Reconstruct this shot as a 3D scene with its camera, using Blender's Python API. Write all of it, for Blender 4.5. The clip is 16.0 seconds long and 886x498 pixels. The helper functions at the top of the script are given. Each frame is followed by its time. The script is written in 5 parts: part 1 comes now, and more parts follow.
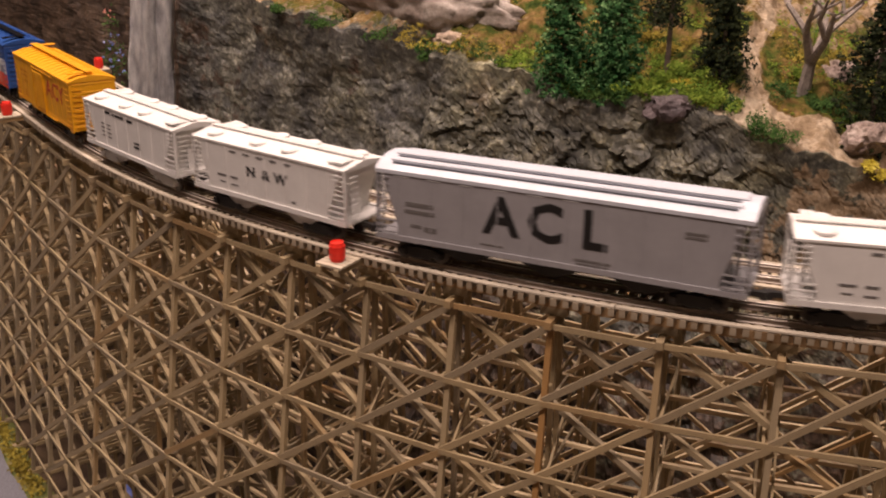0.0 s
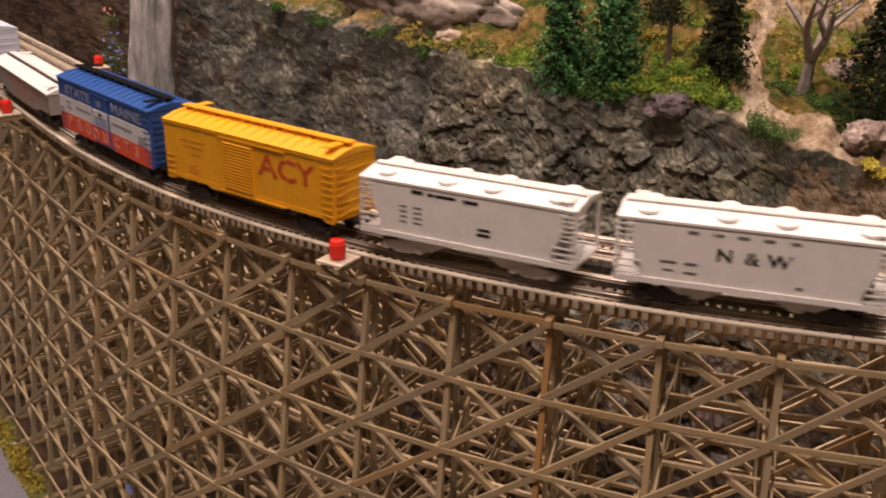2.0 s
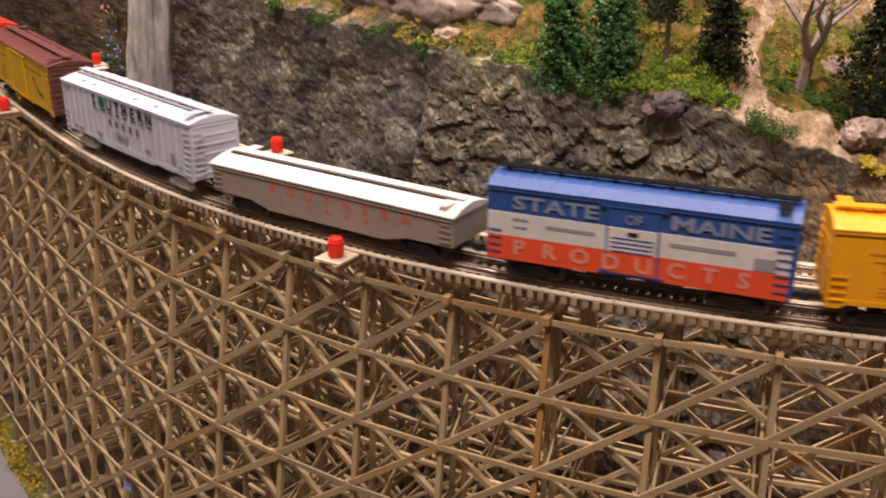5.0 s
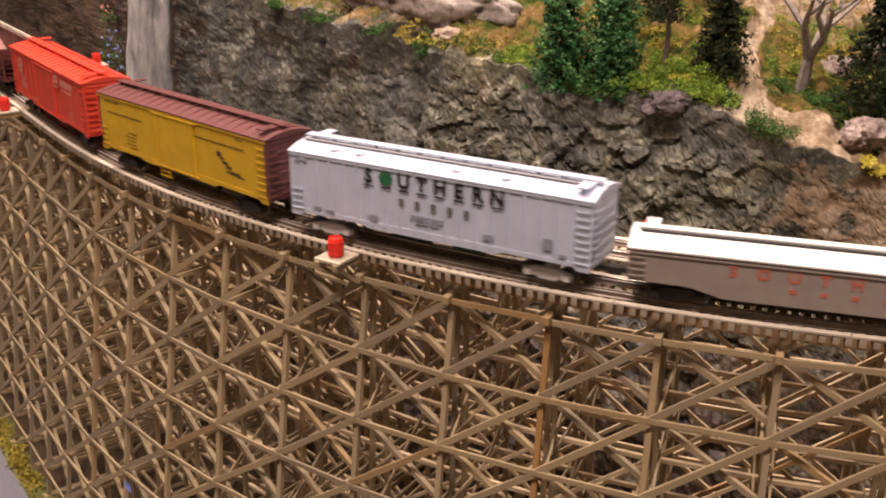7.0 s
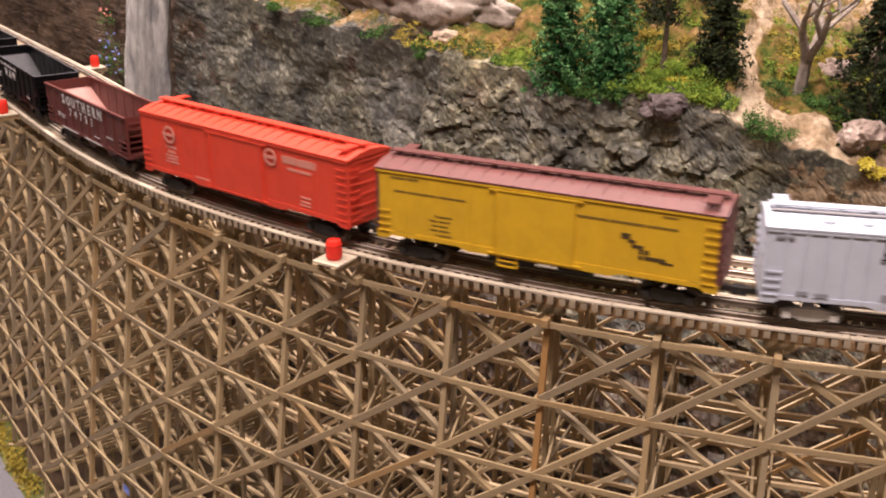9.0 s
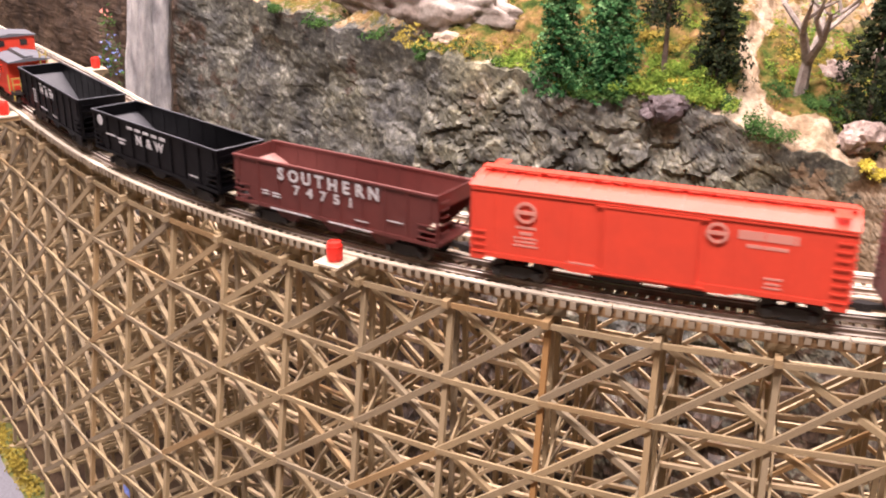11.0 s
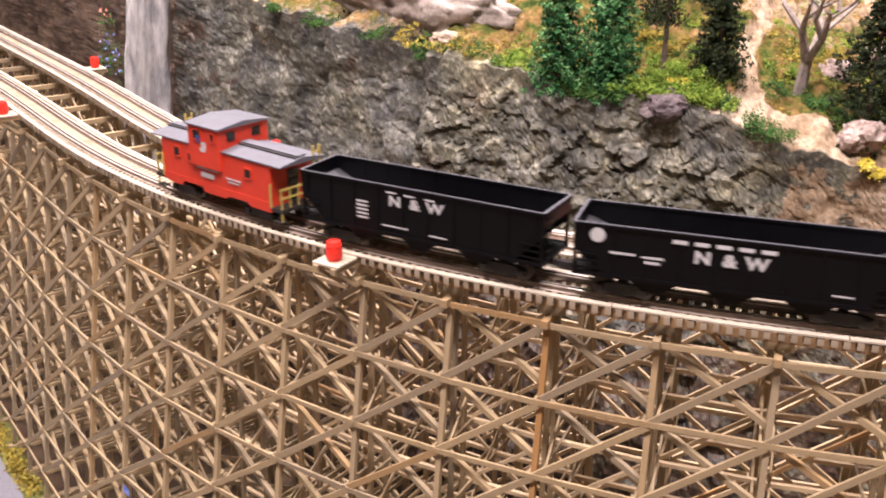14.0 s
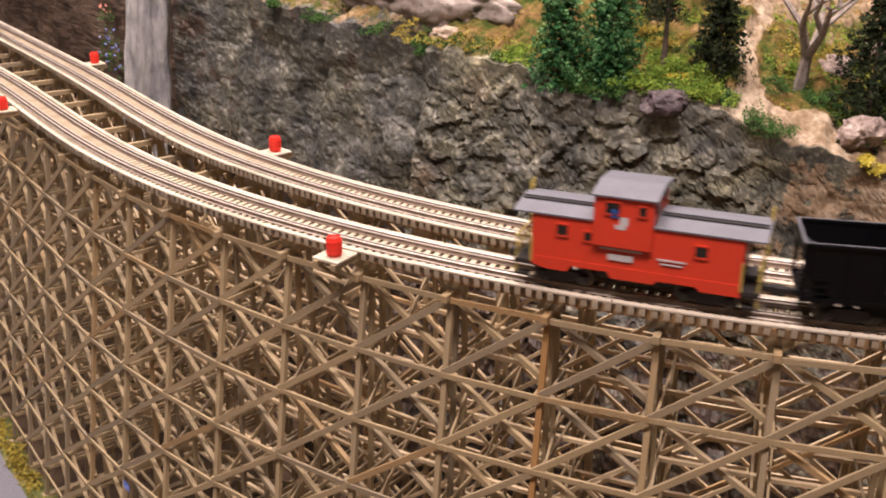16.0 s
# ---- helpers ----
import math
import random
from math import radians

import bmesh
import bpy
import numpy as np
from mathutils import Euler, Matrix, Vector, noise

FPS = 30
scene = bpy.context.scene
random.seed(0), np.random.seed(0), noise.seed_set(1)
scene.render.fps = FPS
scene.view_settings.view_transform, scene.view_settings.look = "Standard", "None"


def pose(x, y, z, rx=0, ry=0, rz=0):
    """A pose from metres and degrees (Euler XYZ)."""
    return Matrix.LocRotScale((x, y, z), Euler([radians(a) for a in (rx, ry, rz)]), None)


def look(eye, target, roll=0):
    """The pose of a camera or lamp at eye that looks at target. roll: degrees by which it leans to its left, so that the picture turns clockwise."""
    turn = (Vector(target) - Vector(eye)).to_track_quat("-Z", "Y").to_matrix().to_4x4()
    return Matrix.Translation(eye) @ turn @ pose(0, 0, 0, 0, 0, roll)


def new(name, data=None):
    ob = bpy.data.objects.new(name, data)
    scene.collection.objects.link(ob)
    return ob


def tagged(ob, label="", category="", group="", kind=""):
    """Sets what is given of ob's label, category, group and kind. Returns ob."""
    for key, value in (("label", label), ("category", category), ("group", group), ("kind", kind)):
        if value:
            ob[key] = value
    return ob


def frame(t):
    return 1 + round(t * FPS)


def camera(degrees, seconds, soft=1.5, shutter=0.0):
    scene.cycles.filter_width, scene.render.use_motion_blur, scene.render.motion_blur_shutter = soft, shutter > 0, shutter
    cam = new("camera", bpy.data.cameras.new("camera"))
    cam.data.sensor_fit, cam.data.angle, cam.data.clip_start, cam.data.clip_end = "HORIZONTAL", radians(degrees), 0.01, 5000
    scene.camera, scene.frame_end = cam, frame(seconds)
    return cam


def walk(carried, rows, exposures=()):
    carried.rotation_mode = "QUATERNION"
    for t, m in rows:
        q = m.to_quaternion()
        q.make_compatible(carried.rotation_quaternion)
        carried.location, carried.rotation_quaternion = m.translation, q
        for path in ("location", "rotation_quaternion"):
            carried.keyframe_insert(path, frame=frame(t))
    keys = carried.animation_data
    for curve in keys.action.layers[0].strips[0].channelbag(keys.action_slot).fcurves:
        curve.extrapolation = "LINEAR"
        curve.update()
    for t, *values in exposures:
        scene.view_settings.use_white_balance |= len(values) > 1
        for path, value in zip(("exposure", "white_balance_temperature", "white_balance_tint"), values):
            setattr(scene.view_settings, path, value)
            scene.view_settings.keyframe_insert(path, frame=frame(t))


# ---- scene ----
RAIL = 0.34          # height of the rail tops over the layout's ground
SECONDS = 16.0

# the camera: hand-held, almost still
cam = camera(47.6, SECONDS, soft=2.0, shutter=0.55)
EYE = (0.0, 0.0, RAIL + 0.1998)


def aim(yaw, down, roll=0.2):
    y, d = radians(yaw), radians(down)
    return look(EYE, (EYE[0] - math.sin(y) * math.cos(d), EYE[1] + math.cos(y) * math.cos(d), EYE[2] - math.sin(d)), roll)


walk(cam, [(t, aim(yaw, down)) for t, yaw, down in (
    (0, 0.197, 21.469),
    (0.5, 0.148, 21.518),
    (1, 0.148, 21.518),
    (1.5, 0.197, 21.518),
    (2, 0.197, 21.569),
    (2.5, 0.197, 21.618),
    (3, 0.100, 21.569),
    (3.5, 0.100, 21.618),
    (4, 0.100, 21.666),
    (6.5, 0.100, 21.714),
    (7, 0.100, 21.714),
    (7.5, 0.097, 21.714),
    (8, 0.048, 21.666),
    (8.5, 0.000, 21.618),
    (9, 0.000, 21.569),
    (11.5, 0.048, 21.421),
    (12, 0.052, 21.324),
    (12.5, 0.052, 21.273),
    (13, 0.048, 21.321),
    (13.5, 0.048, 21.421),
    (14, 0.000, 21.518),
    (14.5, 0.000, 21.618),
    (15, 0.000, 21.666),
    (15.5, 0.000, 21.714),
    (16, 0.000, 21.766),
)], exposures=(
    (0.0, -0.20, 7200, 17), (2.5, -0.19, 7250, 17), (4.0, -0.03, 7300, 15), (6.5, 0.26, 7050, 15), (7.5, 0.23, 7000, 15), (8.5, 0.29, 6900, 14), (9.0, 0.54, 6700, 13), (11.5, 1.24, 6200, 15), (12.5, 1.38, 6120, 15), (14.5, 1.02, 6150, 15), (15.5, 0.90, 6300, 14), (16.0, 0.48, 6450, 14)))

# ---------------------------------------------------------------- light: a hall with ceiling lamps
world = bpy.data.worlds.new("world")
scene.world = world
world.use_nodes = True
world.node_tree.nodes["Background"].inputs[0].default_value = (1.0, 0.9, 0.78, 1)
world.node_tree.nodes["Background"].inputs[1].default_value = 0.2
for lx, ly, power in ((-0.05, -0.22, 50), (-0.62, 0.95, 33), (0.3, 1.35, 33)):
    lamp = bpy.data.lights.new("ceiling_lamp", "AREA")
    lamp.shape, lamp.size, lamp.size_y = "RECTANGLE", 1.2, 0.16
    lamp.energy, lamp.color = power, (1.0, 0.84, 0.79)
    new("ceiling_lamp", lamp).matrix_world = pose(lx, ly, 2.05)


# ---------------------------------------------------------------- materials
def ramp(nt, fac, stops):
    n = nt.nodes.new("ShaderNodeValToRGB")
    while len(n.color_ramp.elements) < len(stops):
        n.color_ramp.elements.new(0.5)
    for e, (pos, col) in zip(n.color_ramp.elements, stops):
        e.position, e.color = pos, (*col, 1)
    nt.links.new(fac, n.inputs[0])
    return n.outputs[0]


def noise_tex(nt, scale, detail=4, rough=0.6, stretch=None, kind="Object"):
    c = nt.nodes.new("ShaderNodeTexCoord")
    out = c.outputs[kind]
    if stretch:
        m = nt.nodes.new("ShaderNodeMapping")
        m.inputs["Scale"].default_value = stretch
        nt.links.new(out, m.inputs[0])
        out = m.outputs[0]
    n = nt.nodes.new("ShaderNodeTexNoise")
    n.inputs["Scale"].default_value, n.inputs["Detail"].default_value, n.inputs["Roughness"].default_value = scale, detail, rough
    nt.links.new(out, n.inputs["Vector"])
    return n.outputs["Fac"]


def mixed(nt, fac, a, b, how="MIX"):
    n = nt.nodes.new("ShaderNodeMix")
    n.data_type, n.blend_type = "RGBA", how
    for sock, v in ((n.inputs[0], fac), (n.inputs[6], a), (n.inputs[7], b)):
        if isinstance(v, (int, float)):
            sock.default_value = v
        elif isinstance(v, tuple):
            sock.default_value = (*v, 1)
        else:
            nt.links.new(v, sock)
    return n.outputs[2]


def blank(name, rough=0.6, metal=0.0):
    m = bpy.data.materials.new(name)
    m.use_nodes = True
    b = m.node_tree.nodes["Principled BSDF"]
    b.inputs["Roughness"].default_value, b.inputs["Metallic"].default_value = rough, metal
    return m, m.node_tree, b


def bump(nt, b, height, strength=0.4, dist=0.001):
    n = nt.nodes.new("ShaderNodeBump")
    n.inputs["Strength"].default_value, n.inputs["Distance"].default_value = strength, dist
    nt.links.new(height, n.inputs["Height"])
    nt.links.new(n.outputs[0], b.inputs["Normal"])


def paint(name, col, rough=0.5, dirt=0.25, metal=0.0):
    """Painted plastic of a model car, with a little grime."""
    m, nt, b = blank(name, rough, metal)
    dark = tuple(c * (1 - dirt) * 0.95 for c in col)
    f1, f2 = noise_tex(nt, 60, 5, 0.65), noise_tex(nt, 350, 3, 0.6, (1, 1, 0.2))
    c1 = ramp(nt, f1, ((0.35, dark), (0.65, col)))
    c2 = mixed(nt, 0.25, c1, ramp(nt, f2, ((0.3, dark), (0.7, col))))
    nt.links.new(c2, b.inputs["Base Color"])
    r = ramp(nt, f1, ((0.3, (rough + 0.12,) * 3), (0.7, (rough - 0.06,) * 3)))
    nt.links.new(r, b.inputs["Roughness"])
    bump(nt, b, f2, 0.15, 0.0003)
    return m


def wood(name, a, b_, c, rough=0.75):
    """Stained strip wood: a tone for each stick, grain along it."""
    m, nt, b = blank(name, rough)
    info = nt.nodes.new("ShaderNodeObjectInfo")
    geo = nt.nodes.new("ShaderNodeNewGeometry")
    add = nt.nodes.new("ShaderNodeMath")
    add.operation = "ADD"
    nt.links.new(info.outputs["Random"], add.inputs[0])
    nt.links.new(geo.outputs["Random Per Island"], add.inputs[1])
    fr = nt.nodes.new("ShaderNodeMath")
    fr.operation = "FRACT"
    nt.links.new(add.outputs[0], fr.inputs[0])
    base = ramp(nt, fr.outputs[0], ((0.0, a), (0.45, b_), (0.9, b_), (1.0, c)))
    g = noise_tex(nt, 5, 6, 0.7, (0.6, 7, 7))
    big = noise_tex(nt, 22, 3, 0.6)
    k = ramp(nt, g, ((0.25, (0.55, 0.52, 0.48)), (0.7, (1.08, 1.05, 1.0))))
    k2 = ramp(nt, big, ((0.3, (0.72, 0.72, 0.74)), (0.7, (1.05, 1.03, 1.0))))
    nt.links.new(mixed(nt, 0.8, mixed(nt, 1.0, base, k, "MULTIPLY"), k2, "MULTIPLY"), b.inputs["Base Color"])
    bump(nt, b, g, 0.3, 0.0004)
    return m


M_WOOD = wood("stripwood", (0.34, 0.28, 0.19), (0.465, 0.365, 0.215), (0.44, 0.29, 0.135))
M_RAWPOST = wood("orange_post_wood", (0.40, 0.22, 0.08), (0.44, 0.25, 0.09), (0.40, 0.22, 0.08))
# raw inner wood, its colour raised to carry the light on the sticks' tops
M_INNER = wood("raw_lit_stripwood", (0.60, 0.46, 0.27), (0.84, 0.69, 0.46), (0.66, 0.43, 0.20), 0.42)
M_STRINGER = wood("stringer_wood", (0.26, 0.165, 0.08), (0.36, 0.235, 0.12), (0.40, 0.21, 0.08))
M_TIE = wood("tie_wood", (0.41, 0.345, 0.25), (0.51, 0.435, 0.325), (0.36, 0.28, 0.18))
M_STRIP = wood("guard_timber_wood", (0.54, 0.48, 0.39), (0.62, 0.56, 0.46), (0.49, 0.42, 0.33))
M_PLANK = wood("platform_wood", (0.62, 0.55, 0.43), (0.70, 0.63, 0.50), (0.52, 0.44, 0.32))


def rail_material():
    m, nt, b = blank("rail_steel", 0.35, 1.0)
    geo = nt.nodes.new("ShaderNodeNewGeometry")
    sep = nt.nodes.new("ShaderNodeSeparateXYZ")
    nt.links.new(geo.outputs["Normal"], sep.inputs[0])
    worn = ramp(nt, sep.outputs[2], ((0.80, (0, 0, 0)), (0.95, (1, 1, 1))))
    n = noise_tex(nt, 150, 4)
    rust = ramp(nt, n, ((0.3, (0.16, 0.115, 0.085)), (0.7, (0.28, 0.215, 0.165))))
    nt.links.new(mixed(nt, worn, rust, (0.82, 0.74, 0.64)), b.inputs["Base Color"])
    nt.links.new(ramp(nt, worn, ((0, (0, 0, 0)), (1, (0.55,) * 3))), b.inputs["Metallic"])
    nt.links.new(ramp(nt, worn, ((0, (0.75,) * 3), (1, (0.28,) * 3))), b.inputs["Roughness"])
    return m


M_RAIL = rail_material()
M_BLACK = paint("black_plastic", (0.0022, 0.0022, 0.0032), 0.42, 0.3)
M_BLACK.node_tree.nodes["Principled BSDF"].inputs["Specular IOR Level"].default_value = 0.22
M_DARK = paint("grimy_black", (0.025, 0.022, 0.02), 0.6, 0.4)
M_WHEEL = paint("wheel_metal", (0.10, 0.085, 0.075), 0.45, 0.4, 0.6)
M_WHITE = paint("white_paint", (0.70, 0.68, 0.65), 0.5, 0.10)
M_COOL = paint("pale_grey_paint", (0.54, 0.585, 0.685), 0.45, 0.10)
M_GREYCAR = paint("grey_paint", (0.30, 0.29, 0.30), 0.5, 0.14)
# the long hopper's roof: paler and bluer than its sides
M_PALEROOF = paint("pale_roof_grey", (0.55, 0.57, 0.62), 0.4, 0.14)
M_YELLOW = paint("orange_yellow_paint", (0.78, 0.36, 0.012), 0.45, 0.10)
M_OCHRE = paint("ochre_yellow_paint", (0.66, 0.40, 0.02), 0.5, 0.14)
M_BROWNROOF = paint("brown_red_paint", (0.155, 0.055, 0.05), 0.45, 0.18)
M_BLUE = paint("blue_paint", (0.018, 0.080, 0.29), 0.4, 0.14)
M_LETTER_B = paint("pale_blue_lettering", (0.21, 0.26, 0.40), 0.6, 0.1)
M_BAND = paint("white_band_paint", (0.62, 0.62, 0.62), 0.5, 0.12)
M_REDBAND = paint("red_band_paint", (0.75, 0.085, 0.03), 0.5, 0.12)
M_CABRED = paint("caboose_red_paint", (0.62, 0.046, 0.018), 0.45, 0.10)
M_RED = paint("vermilion_paint", (0.70, 0.066, 0.034), 0.42, 0.10)
M_MAROON = paint("maroon_paint", (0.125, 0.032, 0.027), 0.5, 0.18)
M_GREY = paint("warm_grey_paint", (0.30, 0.255, 0.22), 0.5, 0.16)
M_CABROOF = paint("grey_roof_paint", (0.115, 0.118, 0.135), 0.6, 0.16)
M_LETTER_W = paint("white_lettering", (0.52, 0.51, 0.51), 0.6, 0.1)
# dark grey for the shade lines drawn on the grey hopper's roof
M_TROUGH = paint("trough_shadow_grey", (0.10, 0.11, 0.13), 0.6, 0.2)
M_LETTER_K = paint("black_lettering", (0.006, 0.005, 0.005), 0.6, 0.2)
M_LETTER_Y = paint("faint_orange_lettering", (0.60, 0.22, 0.012), 0.6, 0.1)
M_LETTER_H = paint("faded_red_lettering", (0.48, 0.12, 0.075), 0.6, 0.1)
M_LETTER_R = paint("red_lettering", (0.48, 0.058, 0.014), 0.6, 0.1)
M_LETTER_G = paint("green_lettering", (0.012, 0.13, 0.05), 0.6, 0.1)
M_LETTER_P = paint("pale_lettering", (0.66, 0.26, 0.20), 0.6, 0.1)
M_LETTER_F = paint("faded_lettering", (0.13, 0.12, 0.115), 0.6, 0.1)
M_LETTER_O = paint("worn_dark_lettering", (0.20, 0.125, 0.015), 0.6, 0.1)
M_LETTER_D = paint("dark_brown_lettering", (0.06, 0.038, 0.010), 0.6, 0.1)
M_LETTER_V = paint("pinkish_white_lettering", (0.66, 0.27, 0.21), 0.6, 0.1)
M_LETTER_S = paint("soft_grey_lettering", (0.27, 0.28, 0.32), 0.6, 0.1)
# lighter copies of the hopper paints: the light on the slope sheets
M_SLOPE = paint("lit_maroon_slope", (0.40, 0.20, 0.17), 0.5, 0.2)
M_SLOPE_K = paint("lit_black_slope", (0.035, 0.036, 0.042), 0.5, 0.3)
M_BARREL = paint("barrel_red", (0.80, 0.035, 0.02), 0.4, 0.08)
M_GOLD = paint("handrail_yellow", (0.46, 0.36, 0.09), 0.45, 0.1)
M_WINDOW = paint("window_dark", (0.02, 0.018, 0.018), 0.2, 0.2)


def rock_material():
    m, nt, b = blank("painted_rock", 0.72)
    big, mid, fine = noise_tex(nt, 9, 5, 0.6), noise_tex(nt, 38, 6, 0.65), noise_tex(nt, 240, 5, 0.7)
    tone = ramp(nt, mid, ((0.28, (0.018, 0.018, 0.019)), (0.42, (0.058, 0.058, 0.056)), (0.58, (0.125, 0.122, 0.109)), (0.76, (0.40, 0.39, 0.35))))
    hue = ramp(nt, big, ((0.30, (0.72, 0.74, 0.80)), (0.5, (1.0, 1.0, 0.90)), (0.62, (0.97, 0.96, 0.74)), (0.75, (1.12, 0.88, 0.68))))
    col = mixed(nt, 0.9, tone, hue, "MULTIPLY")
    col = mixed(nt, 0.85, col, ramp(nt, fine, ((0.34, (0.42, 0.42, 0.42)), (0.55, (1.0, 1.0, 0.98)), (0.68, (2.4, 2.35, 2.2)))), "MULTIPLY")
    # attribute: height zone (earth below the deck, also brown painted as shade; bare rock, turf on top), tan = bare
    # plaster earth
    zone = nt.nodes.new("ShaderNodeAttribute")
    zone.attribute_name = "zone"
    sep = nt.nodes.new("ShaderNodeSeparateColor")
    nt.links.new(zone.outputs["Color"], sep.inputs[0])
    # the blocky stone is painted in a paler olive grey
    col = mixed(nt, zone.outputs["Alpha"], col, mixed(nt, 1.0, col, (1.38, 1.36, 1.26), "MULTIPLY"))
    turf_n = noise_tex(nt, 45, 5, 0.7)
    turf = ramp(nt, turf_n, ((0.30, (0.018, 0.032, 0.007)), (0.42, (0.042, 0.062, 0.013)), (0.48, (0.095, 0.085, 0.022)), (0.58, (0.17, 0.105, 0.04)), (0.74, (0.27, 0.20, 0.11))))
    turf = mixed(nt, 0.7, turf, ramp(nt, fine, ((0.3, (0.45, 0.45, 0.45)), (0.7, (1.4, 1.4, 1.4)))), "MULTIPLY")
    plaster = ramp(nt, turf_n, ((0.3, (0.11, 0.075, 0.045)), (0.46, (0.26, 0.19, 0.12)), (0.64, (0.48, 0.395, 0.29))))
    plaster = mixed(nt, 0.6, plaster, ramp(nt, fine, ((0.32, (0.45, 0.42, 0.40)), (0.68, (1.3, 1.3, 1.3)))), "MULTIPLY")
    # earth brown, used as well for shade and reflected warmth on the face
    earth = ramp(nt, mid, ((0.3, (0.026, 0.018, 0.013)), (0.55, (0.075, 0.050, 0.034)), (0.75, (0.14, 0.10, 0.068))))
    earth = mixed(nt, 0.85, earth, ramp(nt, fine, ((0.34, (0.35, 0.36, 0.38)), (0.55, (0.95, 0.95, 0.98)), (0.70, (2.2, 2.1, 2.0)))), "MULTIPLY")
    jag = ramp(nt, noise_tex(nt, 90, 5, 0.7), ((0.35, (0.25, 0.25, 0.25)), (0.65, (0.75, 0.75, 0.75))))

    def edge(ch):
        a = nt.nodes.new("ShaderNodeMath")
        a.operation = "SUBTRACT"
        nt.links.new(sep.outputs[ch], a.inputs[0])
        nt.links.new(jag, a.inputs[1])
        r = nt.nodes.new("ShaderNodeMapRange")
        r.inputs["From Min"].default_value, r.inputs["From Max"].default_value = -0.06, 0.06
        nt.links.new(a.outputs[0], r.inputs["Value"])
        return r.outputs[0]
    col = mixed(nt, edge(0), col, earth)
    col = mixed(nt, edge(1), col, turf)
    col = mixed(nt, edge(2), col, plaster)
    nt.links.new(col, b.inputs["Base Color"])
    soft = nt.nodes.new("ShaderNodeMath")
    soft.operation, soft.use_clamp = "ADD", True
    nt.links.new(sep.outputs[1], soft.inputs[0])
    nt.links.new(sep.outputs[2], soft.inputs[1])
    nt.links.new(mixed(nt, soft.outputs[0], ramp(nt, mid, ((0.3, (0.65,) * 3), (0.7, (0.34,) * 3))), (1.0, 1.0, 1.0)), b.inputs["Roughness"])
    nt.links.new(ramp(nt, soft.outputs[0], ((0, (0.4,) * 3), (1, (0.05,) * 3))), b.inputs["Specular IOR Level"])
    b2 = nt.nodes.new("ShaderNodeBump")
    b2.inputs["Strength"].default_value, b2.inputs["Distance"].default_value = 0.7, 0.004
    nt.links.new(mid, b2.inputs["Height"])
    b3 = nt.nodes.new("ShaderNodeBump")
    b3.inputs["Strength"].default_value, b3.inputs["Distance"].default_value = 0.6, 0.0012
    nt.links.new(fine, b3.inputs["Height"])
    nt.links.new(b2.outputs[0], b3.inputs["Normal"])
    nt.links.new(b3.outputs[0], b.inputs["Normal"])
    return m


def speckled(name, stops, scale, rough=0.9, fine=400, bumps=0.5):
    m, nt, b = blank(name, rough)
    n, f = noise_tex(nt, scale, 5, 0.65), noise_tex(nt, fine, 4, 0.7)
    col = mixed(nt, 0.6, ramp(nt, n, stops), ramp(nt, f, ((0.3, (0.5, 0.5, 0.5)), (0.7, (1.4, 1.4, 1.4)))), "MULTIPLY")
    nt.links.new(col, b.inputs["Base Color"])
    bump(nt, b, f, bumps, 0.0015)
    return m


def leafy(name, a, b_, c):
    m, nt, b = blank(name, 0.85)
    geo = nt.nodes.new("ShaderNodeNewGeometry")
    clump = noise_tex(nt, 110, 3, 0.6)
    tone = nt.nodes.new("ShaderNodeMix")
    tone.inputs[0].default_value = 0.62
    nt.links.new(geo.outputs["Random Per Island"], tone.inputs[2])
    nt.links.new(ramp(nt, clump, ((0.36, (0, 0, 0)), (0.66, (1, 1, 1)))), tone.inputs[3])
    col = ramp(nt, tone.outputs[0], ((0.10, a), (0.55, b_), (0.95, c)))
    b.inputs["Specular IOR Level"].default_value = 0.12
    nt.links.new(col, b.inputs["Base Color"])
    return m


M_ROCK = rock_material()
M_GROUND = speckled("earth", ((0.3, (0.035, 0.02, 0.012)), (0.5, (0.075, 0.045, 0.024)), (0.7, (0.12, 0.08, 0.04))), 14)
M_GRASS = speckled("scatter_grass", ((0.3, (0.05, 0.06, 0.012)), (0.5, (0.12, 0.13, 0.03)), (0.65, (0.19, 0.15, 0.05)), (0.75, (0.32, 0.26, 0.14))), 45)
M_ROAD = speckled("road_grey", ((0.3, (0.13, 0.13, 0.15)), (0.7, (0.18, 0.18, 0.20))), 8, 0.85, 600, 0.2)
M_WALL = speckled("plain_wall", ((0.3, (0.28, 0.26, 0.23)), (0.7, (0.34, 0.32, 0.28))), 3, 0.9, 40, 0.1)
M_BARK = speckled("bark", ((0.3, (0.06, 0.04, 0.03)), (0.7, (0.16, 0.12, 0.09))), 120)
M_GREYBARK = speckled("grey_bark", ((0.3, (0.17, 0.14, 0.12)), (0.7, (0.34, 0.29, 0.25))), 150)
M_BOULDER = speckled("boulder_stone", ((0.3, (0.17, 0.125, 0.105)), (0.5, (0.29, 0.22, 0.185)), (0.7, (0.50, 0.42, 0.36))), 90, 0.8, 500, 0.8)
M_OUTCROP = speckled("outcrop_stone", ((0.3, (0.12, 0.088, 0.066)), (0.45, (0.25, 0.20, 0.165)), (0.58, (0.33, 0.285, 0.245)), (0.72, (0.48, 0.42, 0.36))), 32, 0.85, 300, 0.7)
M_PALESTONE = speckled("pale_tan_stone", ((0.3, (0.26, 0.18, 0.12)), (0.7, (0.52, 0.42, 0.32))), 60, 0.85, 300, 0.6)
